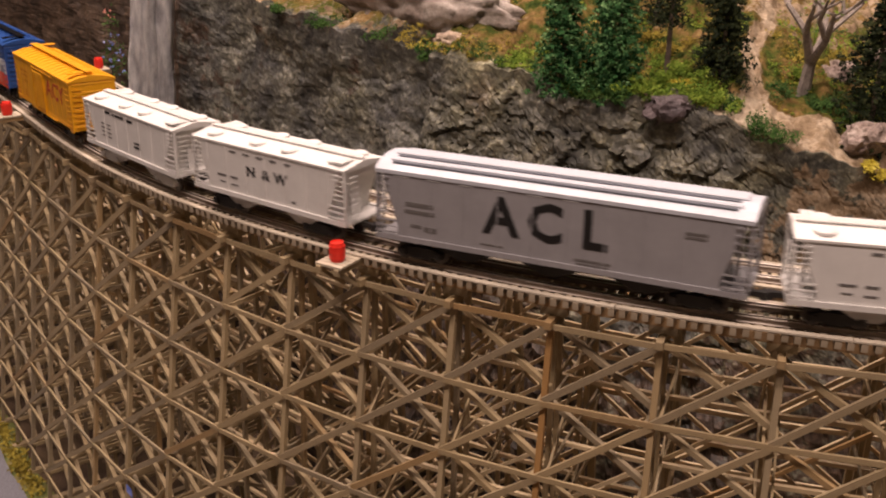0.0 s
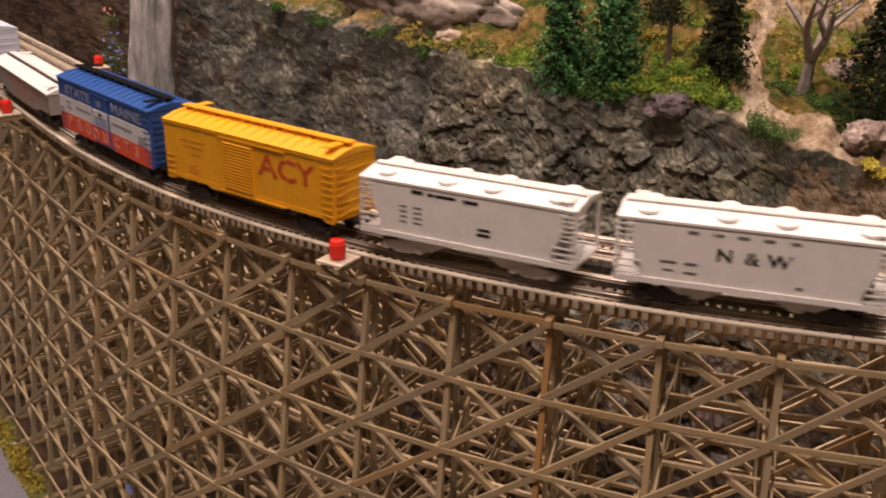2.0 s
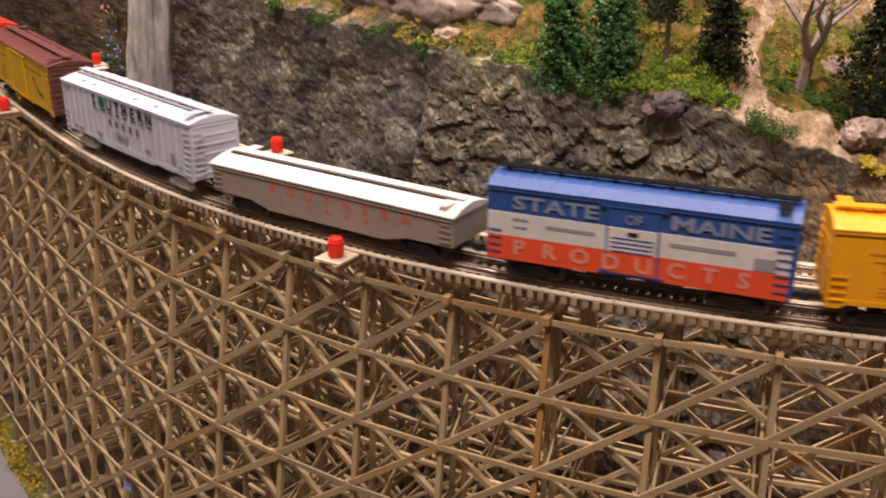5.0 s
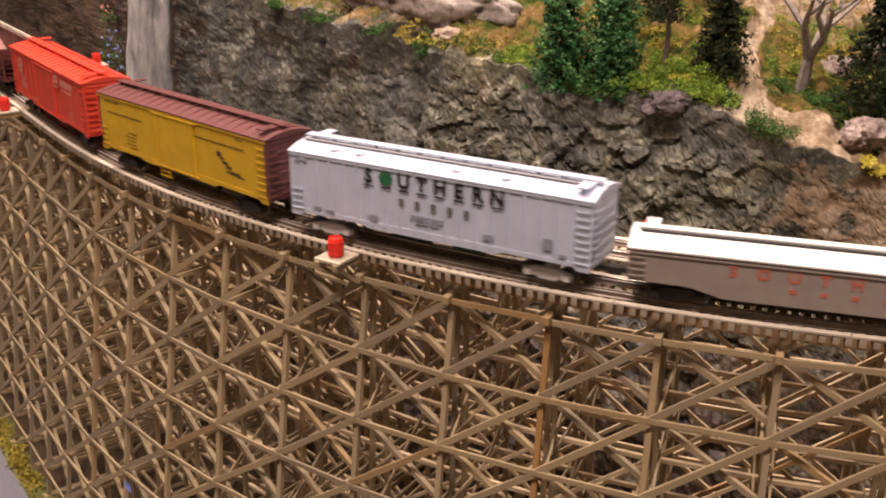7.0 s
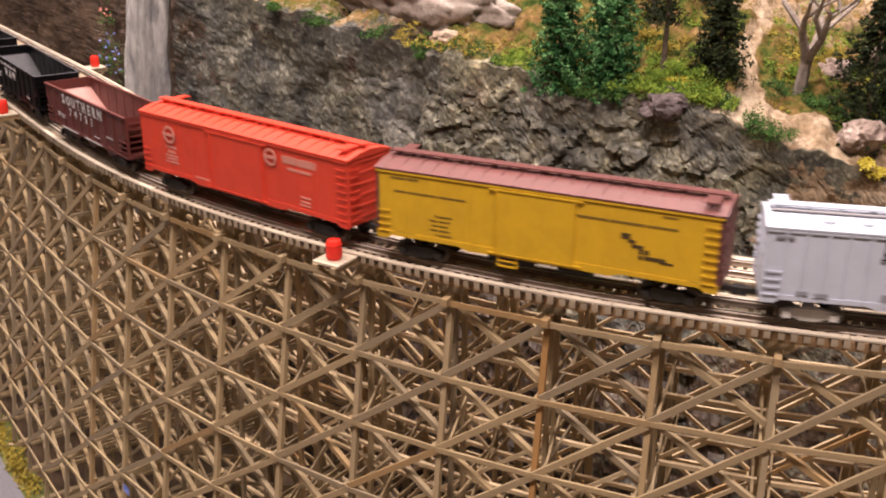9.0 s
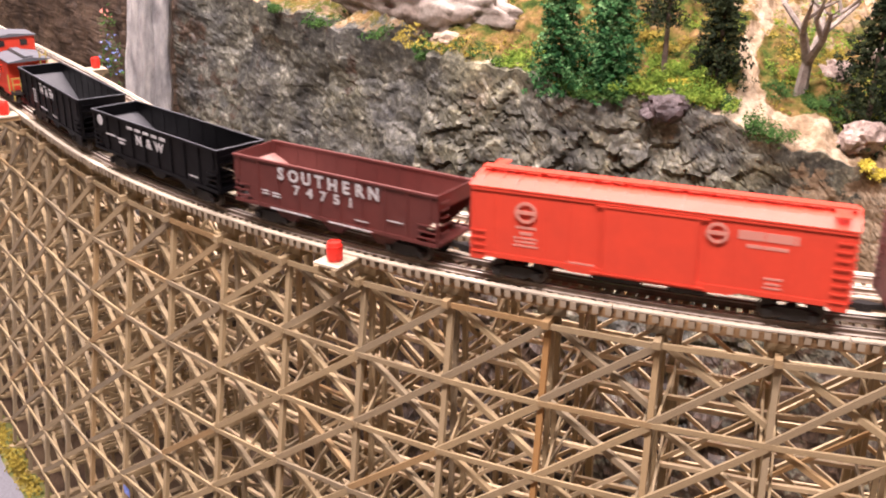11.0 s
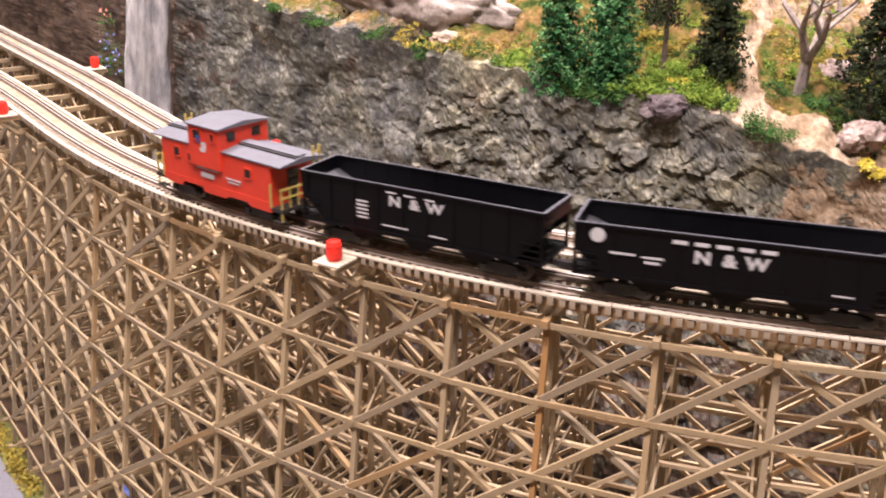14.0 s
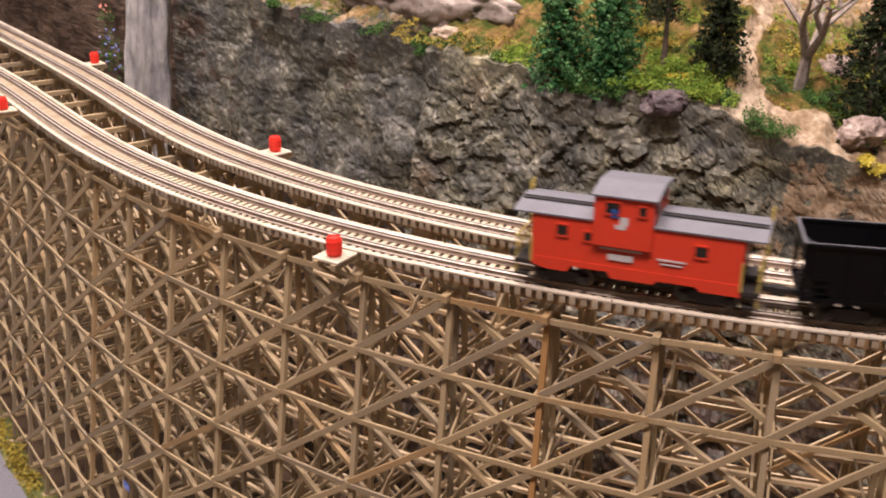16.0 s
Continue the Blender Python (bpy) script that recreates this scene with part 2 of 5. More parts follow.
M_PURPLE = speckled("purple_stone", ((0.3, (0.035, 0.024, 0.026)), (0.5, (0.08, 0.058, 0.06)), (0.7, (0.17, 0.13, 0.13))), 90, 0.6, 500, 0.8)
M_LEAF = leafy("leaf_green", (0.006, 0.030, 0.011), (0.030, 0.105, 0.030), (0.20, 0.36, 0.15))
M_DARKLEAF = leafy("leaf_dark", (0.005, 0.009, 0.004), (0.016, 0.024, 0.009), (0.05, 0.058, 0.02))
M_TUFT = leafy("tuft_green", (0.05, 0.10, 0.012), (0.13, 0.20, 0.025), (0.26, 0.31, 0.05))
M_TUFTY = leafy("tuft_yellow", (0.13, 0.095, 0.018), (0.27, 0.21, 0.035), (0.36, 0.30, 0.06))
M_YELLOWFOAM = leafy("tuft_bright_yellow", (0.30, 0.24, 0.03), (0.52, 0.43, 0.06), (0.66, 0.58, 0.14))
M_TUFTD = leafy("tuft_dark", (0.016, 0.045, 0.010), (0.04, 0.092, 0.020), (0.08, 0.145, 0.035))
M_FLOWER = leafy("flower_blue", (0.12, 0.18, 0.5), (0.25, 0.32, 0.7), (0.5, 0.5, 0.7))


def fall_material():
    m, nt, b = blank("cast_waterfall", 0.3)
    n = noise_tex(nt, 42, 6, 0.7, (1.7, 1.7, 0.55))
    nt.links.new(ramp(nt, n, ((0.32, (0.30, 0.30, 0.32)), (0.46, (0.60, 0.60, 0.61)), (0.62, (0.92, 0.91, 0.90)))), b.inputs["Base Color"])
    bump(nt, b, n, 0.8, 0.006)
    return m


M_FALL = fall_material()


# ---------------------------------------------------------------- mesh helpers
def mesh_of(bm, material, name="mesh", smooth=False):
    me = bpy.data.meshes.new(name)
    bm.to_mesh(me)
    bm.free()
    for mt in (material if isinstance(material, (list, tuple)) else (material,)):
        me.materials.append(mt)
    if smooth:
        me.shade_smooth()
    return me


def part(name, bm, material, parent, label="", smooth=False):
    ob = new(name, mesh_of(bm, material, name, smooth))
    ob.parent = parent
    return tagged(ob, label)


def thing(name, label, category, group="", kind="", at=None):
    ob = new(name)
    ob.empty_display_size = 0.02
    if at is not None:
        ob.matrix_basis = at
    return tagged(ob, label, category, group, kind)


def box(bm, x0, x1, y0, y1, z0, z1):
    v = [bm.verts.new(c) for c in ((x0, y0, z0), (x1, y0, z0), (x1, y1, z0), (x0, y1, z0), (x0, y0, z1), (x1, y0, z1), (x1, y1, z1), (x0, y1, z1))]
    for f in ((0, 3, 2, 1), (4, 5, 6, 7), (0, 1, 5, 4), (1, 2, 6, 5), (2, 3, 7, 6), (3, 0, 4, 7)):
        bm.faces.new([v[i] for i in f])
    return v


def prism(bm, pts, y0, y1):
    """An outline in x, z drawn from y0 to y1."""
    a = [bm.verts.new((x, y0, z)) for x, z in pts]
    b = [bm.verts.new((x, y1, z)) for x, z in pts]
    n = len(pts)
    fs = [bm.faces.new(a), bm.faces.new(b[::-1])]
    for i in range(n):
        fs.append(bm.faces.new((a[i], b[i], b[(i + 1) % n], a[(i + 1) % n])))
    bmesh.ops.recalc_face_normals(bm, faces=fs)


def prism_x(bm, pts, x0, x1):
    """An outline in y, z drawn from x0 to x1."""
    a = [bm.verts.new((x0, y, z)) for y, z in pts]
    b = [bm.verts.new((x1, y, z)) for y, z in pts]
    n = len(pts)
    fs = [bm.faces.new(a), bm.faces.new(b[::-1])]
    for i in range(n):
        fs.append(bm.faces.new((a[i], b[i], b[(i + 1) % n], a[(i + 1) % n])))
    bmesh.ops.recalc_face_normals(bm, faces=fs)


def lathe(bm, prof, m=None, seg=16):
    """Rings of (radius, height) about z, moved by m."""
    m = m or Matrix()
    rings = [[bm.verts.new(m @ Vector((r * math.cos(2 * math.pi * k / seg), r * math.sin(2 * math.pi * k / seg), z))) for k in range(seg)] for r, z in prof]
    for a, b in zip(rings, rings[1:]):
        for k in range(seg):
            bm.faces.new((a[k], a[(k + 1) % seg], b[(k + 1) % seg], b[k]))
    bm.faces.new(rings[0][::-1])
    bm.faces.new(rings[-1])


def soften(bm, w, seg=1):
    bmesh.ops.bevel(bm, geom=[e for e in bm.edges], offset=w, segments=seg, affect="EDGES", clamp_overlap=True)


def beam(bm, a, b, w, h):
    """A stick from a to b, w wide and h high."""
    a, b = Vector(a), Vector(b)
    m = stick(a, b, w, h)
    v = [bm.verts.new(m @ Vector(c)) for c in ((-.5, -.5, -.5), (.5, -.5, -.5), (.5, .5, -.5), (-.5, .5, -.5), (-.5, -.5, .5), (.5, -.5, .5), (.5, .5, .5), (-.5, .5, .5))]
    for f in ((0, 3, 2, 1), (4, 5, 6, 7), (0, 1, 5, 4), (1, 2, 6, 5), (2, 3, 7, 6), (3, 0, 4, 7)):
        bm.faces.new([v[i] for i in f])


def stick(a, b, w, h, side=None):
    """The matrix that lays a unit cube from a to b; side: the way its width faces."""
    d = b - a
    x = d.normalized()
    ref = side if side is not None else (Vector((0, 0, 1)) if abs(x.z) < 0.9 else Vector((1, 0, 0)))
    if side is not None:
        y = (side - x * side.dot(x)).normalized()
        z = x.cross(y)
    else:
        y = ref.cross(x).normalized()
        z = x.cross(y)
    m = Matrix((x * d.length, y * w, z * h)).transposed().to_4x4()
    m.translation = (a + b) / 2
    return m


# ---------------------------------------------------------------- the line of the railway
S_MIN, S_MAX, DS = -2.6, 3.2, 0.005
KNOTS_S = np.linspace(0, 1.6, 9)
KNOTS_K = np.array([1.337, 1.097, 1.249, 1.133, -0.099, -0.553, -0.631, -0.631, -0.631])
LINE_S = np.arange(S_MIN, S_MAX + DS / 2, DS)
_k = np.interp(LINE_S, KNOTS_S, KNOTS_K)
_k = np.where(LINE_S < 0, np.interp(LINE_S, [-0.35, 0], [0.15, KNOTS_K[0]]), _k)
_k = np.where(LINE_S > 0.9, np.interp(LINE_S, [0.9, 1.0], [np.interp(0.9, KNOTS_S, KNOTS_K), 0]), _k)
_a = -np.concatenate([[0], np.cumsum((_k[1:] + _k[:-1]) / 2 * DS)])
_i0 = int(round(-S_MIN / DS))
LINE_A = _a - _a[_i0] + 3.01453
_am = (LINE_A[1:] + LINE_A[:-1]) / 2
LINE_X = np.concatenate([[0], np.cumsum(np.cos(_am) * DS)])
LINE_Y = np.concatenate([[0], np.cumsum(np.sin(_am) * DS)])
LINE_X, LINE_Y = LINE_X - LINE_X[_i0] + 0.29896, LINE_Y - LINE_Y[_i0] + 0.39689


def on_line(s, o=0.0, z=0.0):
    """The place at s metres along the front track, o metres to its far side, z over the ground."""
    a = np.interp(s, LINE_S, LINE_A)
    return Vector((np.interp(s, LINE_S, LINE_X) + math.sin(a) * o, np.interp(s, LINE_S, LINE_Y) - math.cos(a) * o, z))


def far_side(s):
    a = np.interp(s, LINE_S, LINE_A)
    return Vector((math.sin(a), -math.cos(a), 0))


def rear(s):
    """How far the rear track lies behind the front track."""
    return 0.048 + 0.0257 * min(max(s, 0.0), 1.3)


def sweep(bm, outline, s0, s1, step, shift):
    """An outline (o, z) drawn along the line; shift(s) moves it sideways."""
    n = max(2, int(round((s1 - s0) / step)) + 1)
    rings = []
    for s in np.linspace(s0, s1, n):
        rings.append([bm.verts.new(on_line(s, o + shift(s), z)) for o, z in outline])
    fs = []
    for a, b in zip(rings, rings[1:]):
        for k in range(len(outline)):
            j = (k + 1) % len(outline)
            fs.append(bm.faces.new((a[k], a[j], b[j], b[k])))
    fs += [bm.faces.new(rings[0][::-1]), bm.faces.new(rings[-1])]
    bmesh.ops.recalc_face_normals(bm, faces=fs)


# ---------------------------------------------------------------- the hall that closes the place
def hall():
    for x0, x1, y0, y1, z0, z1, name in ((-3.6, 3.6, 4.2, 4.3, -0.05, 2.2, "wall_north"), (-3.6, 3.6, -2.1, -2.0, -0.05, 2.2, "wall_south"),
                                          (-3.7, -3.6, -2.1, 4.3, -0.05, 2.2, "wall_west"), (3.6, 3.7, -2.1, 4.3, -0.05, 2.2, "wall_east"), (-3.7, 3.7, -2.1, 4.3, 2.2, 2.3, "ceiling")):
        bm = bmesh.new()
        box(bm, x0, x1, y0, y1, z0, z1)
        tagged(new(name, mesh_of(bm, M_WALL, name)), "plain pale painted surface closing the hall", "ceiling" if name == "ceiling" else "wall", kind="structure")


hall()


# ---------------------------------------------------------------- ground and cliff
CLIFF_S = np.array([-0.7, 0.0, 0.06, 0.12, 0.17, 0.216, 0.246, 0.316, 0.36, 0.40, 0.46, 0.51, 0.544, 0.67, 0.77, 0.95, 1.3, 2.0])
CLIFF_Z = np.array([0.0, 0.004, 0.012, 0.022, 0.031, 0.045, 0.051, 0.044, 0.052, 0.057, 0.055, 0.056, 0.061, 0.064, 0.066, 0.085, 0.085, 0.08])


def edge_height(s):
    return RAIL + float(np.interp(s, CLIFF_S, CLIFF_Z)) + 0.0016 * math.sin(s * 71) + 0.0013 * math.sin(s * 163 + 1) + 0.0007 * math.sin(s * 389)


def hill(s, o):
    """The turf's height behind the cliff's edge."""
    return edge_height(s) + 0.36 * (o - 0.2) - 0.12 * max(0.0, o - 0.42)


def bumpy(p, scale, octaves=4):
    return noise.fractal(p * scale, 0.9, 2.0, octaves, noise_basis="PERLIN_ORIGINAL")


def cells(p):
    """Blocky stone: distance between the two nearest cell centres, and a level for each block."""
    d, pts = noise.voronoi(p)
    lev = noise.cell(pts[0] * 7.3)
    return d[1] - d[0], lev


def buttress(s):
    """The rock stands back in steps along the line."""
    q = (s - 0.50) / 0.155
    f = q - math.floor(q)
    return 0.0 if q < 0 else 0.042 * (f / 0.08 if f < 0.08 else (1 - f) / 0.92)


def smooth(x, a, b):
    q = min(1.0, max(0.0, (x - a) / (b - a)))
    return q * q * (3 - 2 * q)


def cliff():
    ss = np.concatenate([np.arange(-0.7, -0.06, 0.02), np.arange(-0.06, 0.95, 0.0026), np.arange(0.95, 2.0, 0.012)])
    rows = [("face", v) for v in np.concatenate([np.linspace(0, 0.55, 44)[:-1], np.linspace(0.55, 1, 84)])] + [("hill", o) for o in np.concatenate([np.linspace(0.0, 0.2, 70)[1:], np.linspace(0.2, 0.55, 30)[1:], [0.57]])]
    verts, zone = [], []
    for s in ss:
        top = edge_height(s)
        a = np.interp(s, LINE_S, LINE_A)
        sx, sy = math.sin(a), -math.cos(a)
        cx, cy = np.interp(s, LINE_S, LINE_X), np.interp(s, LINE_S, LINE_Y)
        for kind, v in rows:
            if kind == "face":
                z = -0.004 + (top + 0.004) * v
                o = 0.152 + 0.048 * v ** (1.2 + smooth(s, 0.11, 0.19)) + buttress(s)
            else:
                o = 0.2 + v
                z = hill(s, o)
                o += buttress(s) * max(0.0, 1 - v / 0.07)
            if s == ss[0] or s == ss[-1] or v > 0.56 and kind == "hill":
                verts.append((cx + sx * o, cy + sy * o, -0.004))
                zone.append((0.0, 1.0, 0.0, 0.0))
                continue
            p = Vector((cx + sx * o, cy + sy * o, z))
            if kind == "face":
                w = Vector((s + 0.007 * bumpy(p, 22, 3), 0.3, p.z * 1.75 + 0.03 * s + 0.010 * bumpy(p + Vector((3, 1, 2)), 18, 3)))
                g, lev = cells(w * 40)
                g2, lev2 = cells((w + Vector((4, 4, 4))) * 84)
                fade = min(1.0, max(0.0, (1 - v) * 9 + 0.25))
                blocky = max(0.22, min(1.0, 1.0 - (s - 0.44 + 0.12 * (v - 0.8)) * 7)) * (0.15 + 0.85 * smooth(s, 0.12, 0.18))
                ridge = 1 - abs(bumpy(w + Vector((7, 2, 5)), 30, 3))
                d = blocky * (0.0040 * lev + 0.0022 * min(g, 0.06) / 0.06) + (0.35 + 0.65 * blocky) * (0.0012 * lev2 + 0.0011 * min(g2, 0.10) / 0.10) + 0.010 * bumpy(p, 8, 3) + 0.0032 * bumpy(p, 34, 3) + 0.0010 * ridge + 0.0007 * bumpy(p, 150, 2)
                d = (d - 0.010) * fade
                p += Vector((-sx * d, -sy * d, 0.0))
            else:
                d = 0.012 * bumpy(p, 11, 4) + 0.0035 * bumpy(p, 60, 3) + 0.0015 * bumpy(p, 220, 2)
                k = min(1.0, v / 0.03)
                p.z += d * (0.3 + 0.7 * k)
            verts.append(p[:])
            # low face browned by height: earth, with the timber's warm reflection painted in further along
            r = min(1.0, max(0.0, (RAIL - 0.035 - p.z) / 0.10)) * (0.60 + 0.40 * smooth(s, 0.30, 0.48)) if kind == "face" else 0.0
            gn = bumpy(p, 7, 3)
            if kind == "face":
                # past s 0.62 the brown also paints the shadow along the cliff's top
                r = max(r, min(0.85, max(0.0, (s - 0.90 + 0.10 * gn) * 9)), min(0.40, max(0.0, 1.6 * bumpy(Vector((p.x, p.y, p.z * 0.3)), 26, 3) - 0.2 + 2.2 * max(0.0, v - 0.85))) if s > 0.62 else 0.0)
            gcol = 0.0
            bcol = 0.0
            if kind == "hill":
                gcol = min(1.0, max(0.0, 0.25 + v / 0.03))
                knoll = math.exp(-(((s - 0.575) / 0.085) ** 2 + ((o - 0.255) / 0.032) ** 2))
                p2 = 0.016 * knoll
                verts[-1] = (p.x, p.y, p.z + p2)
                gully = math.exp(-(((s - 0.186 + 0.006 * math.sin(o * 60)) / (0.010 + 0.02 * max(0.0, 0.25 - o) * 10)) ** 2)) if o > 0.215 else 0.0
                lip = math.exp(-(((o - (0.209 if s < 0.21 else 0.205)) / (0.019 if s < 0.21 else 0.010)) ** 2)) * (1.25 if s < 0.21 else 0.45)
                slide = 1.0 / (1 + math.exp((s - 0.200 + 0.05 * gn) / 0.008)) if o < 0.233 else 0.0
                back = 0.58 if (o > 0.33 and s < 0.3) else 0.0
                gcol *= 1 - 0.7 * knoll
                bcol = min(1.0, max(0.52 * knoll, 0.50 if (s > 0.57 and o < 0.262) else 0.0, gully * 1.1, lip * 0.8, slide * 0.74, back) + 0.25 * gn)
            elif s < 0.28 and v > 0.62:
                bcol = (0.44 + 0.7 * bumpy(p, 24, 3)) / (1 + math.exp((s - 0.185 + 0.06 * gn) / 0.010)) * min(1.0, (v - 0.62) / 0.25)
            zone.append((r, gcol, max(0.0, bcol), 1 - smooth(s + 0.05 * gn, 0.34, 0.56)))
    nr = len(rows)
    faces = [(i * nr + j, i * nr + j + 1, (i + 1) * nr + j + 1, (i + 1) * nr + j) for i in range(len(ss) - 1) for j in range(nr - 1)]
    me = bpy.data.meshes.new("cliff")
    me.from_pydata(verts, [], faces)
    me.update()
    at = me.color_attributes.new("zone", "FLOAT_COLOR", "POINT")
    at.data.foreach_set("color", np.array(zone, dtype=np.float32).ravel())
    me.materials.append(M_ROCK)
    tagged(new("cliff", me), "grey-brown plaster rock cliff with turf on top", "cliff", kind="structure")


cliff()


def ground():
    bm = bmesh.new()
    n = 60
    vs = [[bm.verts.new((-3.6 + 7.2 * i / n, -2.0 + 6.2 * j / n, 0.0)) for j in range(n + 1)] for i in range(n + 1)]
    for i in range(n):
        for j in range(n):
            bm.faces.new((vs[i][j], vs[i + 1][j], vs[i + 1][j + 1], vs[i][j + 1]))
    tagged(new("ground", mesh_of(bm, M_GROUND, "ground")), "dark brown earth under the trestle", "ground", kind="structure")
    bm = bmesh.new()
    sweep(bm, ((-0.076, 0.004), (-0.068, 0.006), (-0.050, 0.0005), (-0.076, 0.0005)), 0.2, 2.2, 0.03, lambda s: 0.003 * math.sin(s * 37))
    tagged(new("grass_verge", mesh_of(bm, M_GRASS, "grass_verge")), "green and tan scatter grass verge at the trestle's foot", "grass", kind="structure")
    bm = bmesh.new()
    sweep(bm, ((-0.60, 0.0052), (-0.072, 0.0052), (-0.072, 0.0004), (-0.60, 0.0004)), 0.5, 2.2, 0.03, lambda s: 0.0)
    tagged(new("road", mesh_of(bm, M_ROAD, "road")), "grey road along the foot of the trestle", "road", kind="structure")


ground()


def waterfall():
    """A cast sheet of white water down the cliff."""
    fall = thing("waterfall", "whitish grey cast waterfall down the cliff", "waterfall")
    for shift, width, front in ((-0.0105, 0.62, 0.0), (0.0095, 0.66, -0.002), (0.0, 0.55, 0.004)):
        strand(fall, shift, width, front)


def strand(fall, shift, width, front):
    bm = bmesh.new()
    cols, lines = 16, 60
    c = on_line(0.90, 0.150, 0) + Vector((-0.0105, 0, 0))
    along = Vector((1, -0.25, 0)).normalized()
    out = Vector((-0.25, -1, 0)).normalized()
    grid = []
    for j in range(lines + 1):
        z = RAIL - 0.16 + 0.32 * j / lines
        row = []
        for i in range(cols + 1):
            u = i / cols - 0.5
            half = (0.0215 - 0.0035 * (z - RAIL) / 0.1) * width * (1 + 0.22 * noise.noise(Vector((shift * 900 + (2 if u > 0 else 9), z * 32, 1))))
            p = c + along * (shift + u * 2 * half + 0.003 * noise.noise(Vector((shift * 300, z * 12, 3))) + 0.13 * (z - RAIL) - 0.004) + out * (front + 0.010 * math.sqrt(max(0, 1 - (2 * u) ** 2)) + 0.0012 * math.sin(u * 31 + z * 9) + 0.005 * noise.noise(Vector((u * 7, z * 14, 0))))
            p.z = z
            row.append(bm.verts.new(p))
        grid.append(row)
    for r0, r1 in zip(grid, grid[1:]):
        for i in range(cols):
            bm.faces.new((r0[i], r0[i + 1], r1[i + 1], r1[i]))
    geo = bmesh.ops.solidify(bm, geom=bm.faces[:], thickness=0.004)
    part("strand", bm, M_FALL, fall, smooth=True)


waterfall()


# ---------------------------------------------------------------- tracks
NEAR0, NEAR1 = -0.12, 1.2      # the stretch that is seen
TIE_PITCH = 0.0056


def track(name, shift, label):
    t = thing(name, label, "railway track")
    bm = bmesh.new()
    box(bm, -0.0015, 0.0015, -0.0174, 0.0174, -0.0070, -0.0032)
    me = mesh_of(bm, M_TIE, "tie")
    for s in np.arange(NEAR0, NEAR1, TIE_PITCH):
        ob = new("tie", me)
        ob.parent = t
        a = np.interp(s, LINE_S, LINE_A)
        ob.matrix_basis = Matrix.Translation(on_line(s, shift(s) + random.uniform(-0.0004, 0.0004), RAIL)) @ Euler((0, 0, a + random.uniform(-0.02, 0.02))).to_matrix().to_4x4()
    bm = bmesh.new()
    for s in np.concatenate([np.arange(-2.3, NEAR0 - 0.003, TIE_PITCH), np.arange(NEAR1, 2.5, TIE_PITCH)]):
        f = far_side(s) * 0.0172
        c = on_line(s, shift(s), RAIL - 0.0051)
        beam(bm, c - f, c + f, 0.0032, 0.0038)
    tagged(part("far_ties", bm, M_TIE, t), kind="stuff")
    for o in (-0.00905, 0.00905):
        bm = bmesh.new()
        sweep(bm, [(o + x, RAIL + z) for x, z in ((-0.0011, -0.0032), (0.0011, -0.0032), (0.0011, -0.0028), (0.0004, -0.0024), (0.0004, -0.0009), (0.00075, -0.0007), (0.00075, -0.0001), (0.0005, 0.0), (-0.0005, 0.0), (-0.00075, -0.0001), (-0.00075, -0.0007), (-0.0004, -0.0009), (-0.0004, -0.0024), (-0.0011, -0.0028))], -2.3, 2.5, 0.012, shift)
        part("rail", bm, M_RAIL, t)
    for o in (-0.0058, 0.0058):
        bm = bmesh.new()
        sweep(bm, [(o + x, RAIL + z) for x, z in ((-0.0008, -0.0032), (0.0008, -0.0032), (0.0008, -0.0028), (0.0003, -0.0024), (0.0003, -0.0010), (0.00055, -0.0008), (0.00055, -0.0003), (-0.00055, -0.0003), (-0.00055, -0.0008), (-0.0003, -0.0010), (-0.0003, -0.0024), (-0.0008, -0.0028))], -2.3, 2.5, 0.012, shift)
        part("guard_rail", bm, M_RAIL, t)
    # guard timbers in lengths, with a little gap between
    for o in (-0.0158, 0.0158):
        s = -2.3
        while s < 2.45:
            bm = bmesh.new()
            e = s + 0.105
            dz = random.uniform(-0.0002, 0.0003)
            sweep(bm, [(o + x, RAIL + z + dz) for x, z in ((-0.0016, -0.0031), (0.0015, -0.0031), (0.0015, -0.0022), (0.0012, -0.0019), (-0.0013, -0.0019), (-0.0016, -0.0022))], s, e - 0.0006, 0.011, shift)
            part("guard_timber", bm, M_STRIP, t)
            s = e
    for o in (-0.0078, 0.0078):
        bm = bmesh.new()
        sweep(bm, [(o + x, RAIL + z) for x, z in ((-0.0019, -0.0118), (0.0019, -0.0118), (0.0019, -0.0070), (-0.0019, -0.0070))], -2.3, 2.5, 0.0115, shift)
        part("stringer", bm, M_STRINGER, t)
    return t


track("front_track", lambda s: 0.0, "curved model track with tan ties and steel rails")
track("rear_track", rear, "second curved model track with tan ties on the trestle")

# ---------------------------------------------------------------- trestle
BENT = 0.0544
BENT_S = [0.1430 + BENT * k for k in range(-4, 20)]
CAP_Z = RAIL - 0.0158
LEVELS = [RAIL - 0.020 - 0.0413 * k for k in range(8)]
BATTER = 0.142


def front_o(z):
    return -0.0100 - BATTER * (CAP_Z - z)


def back_o(s, z):
    return rear(s) + 0.0115 + 0.12 * (CAP_Z - z)


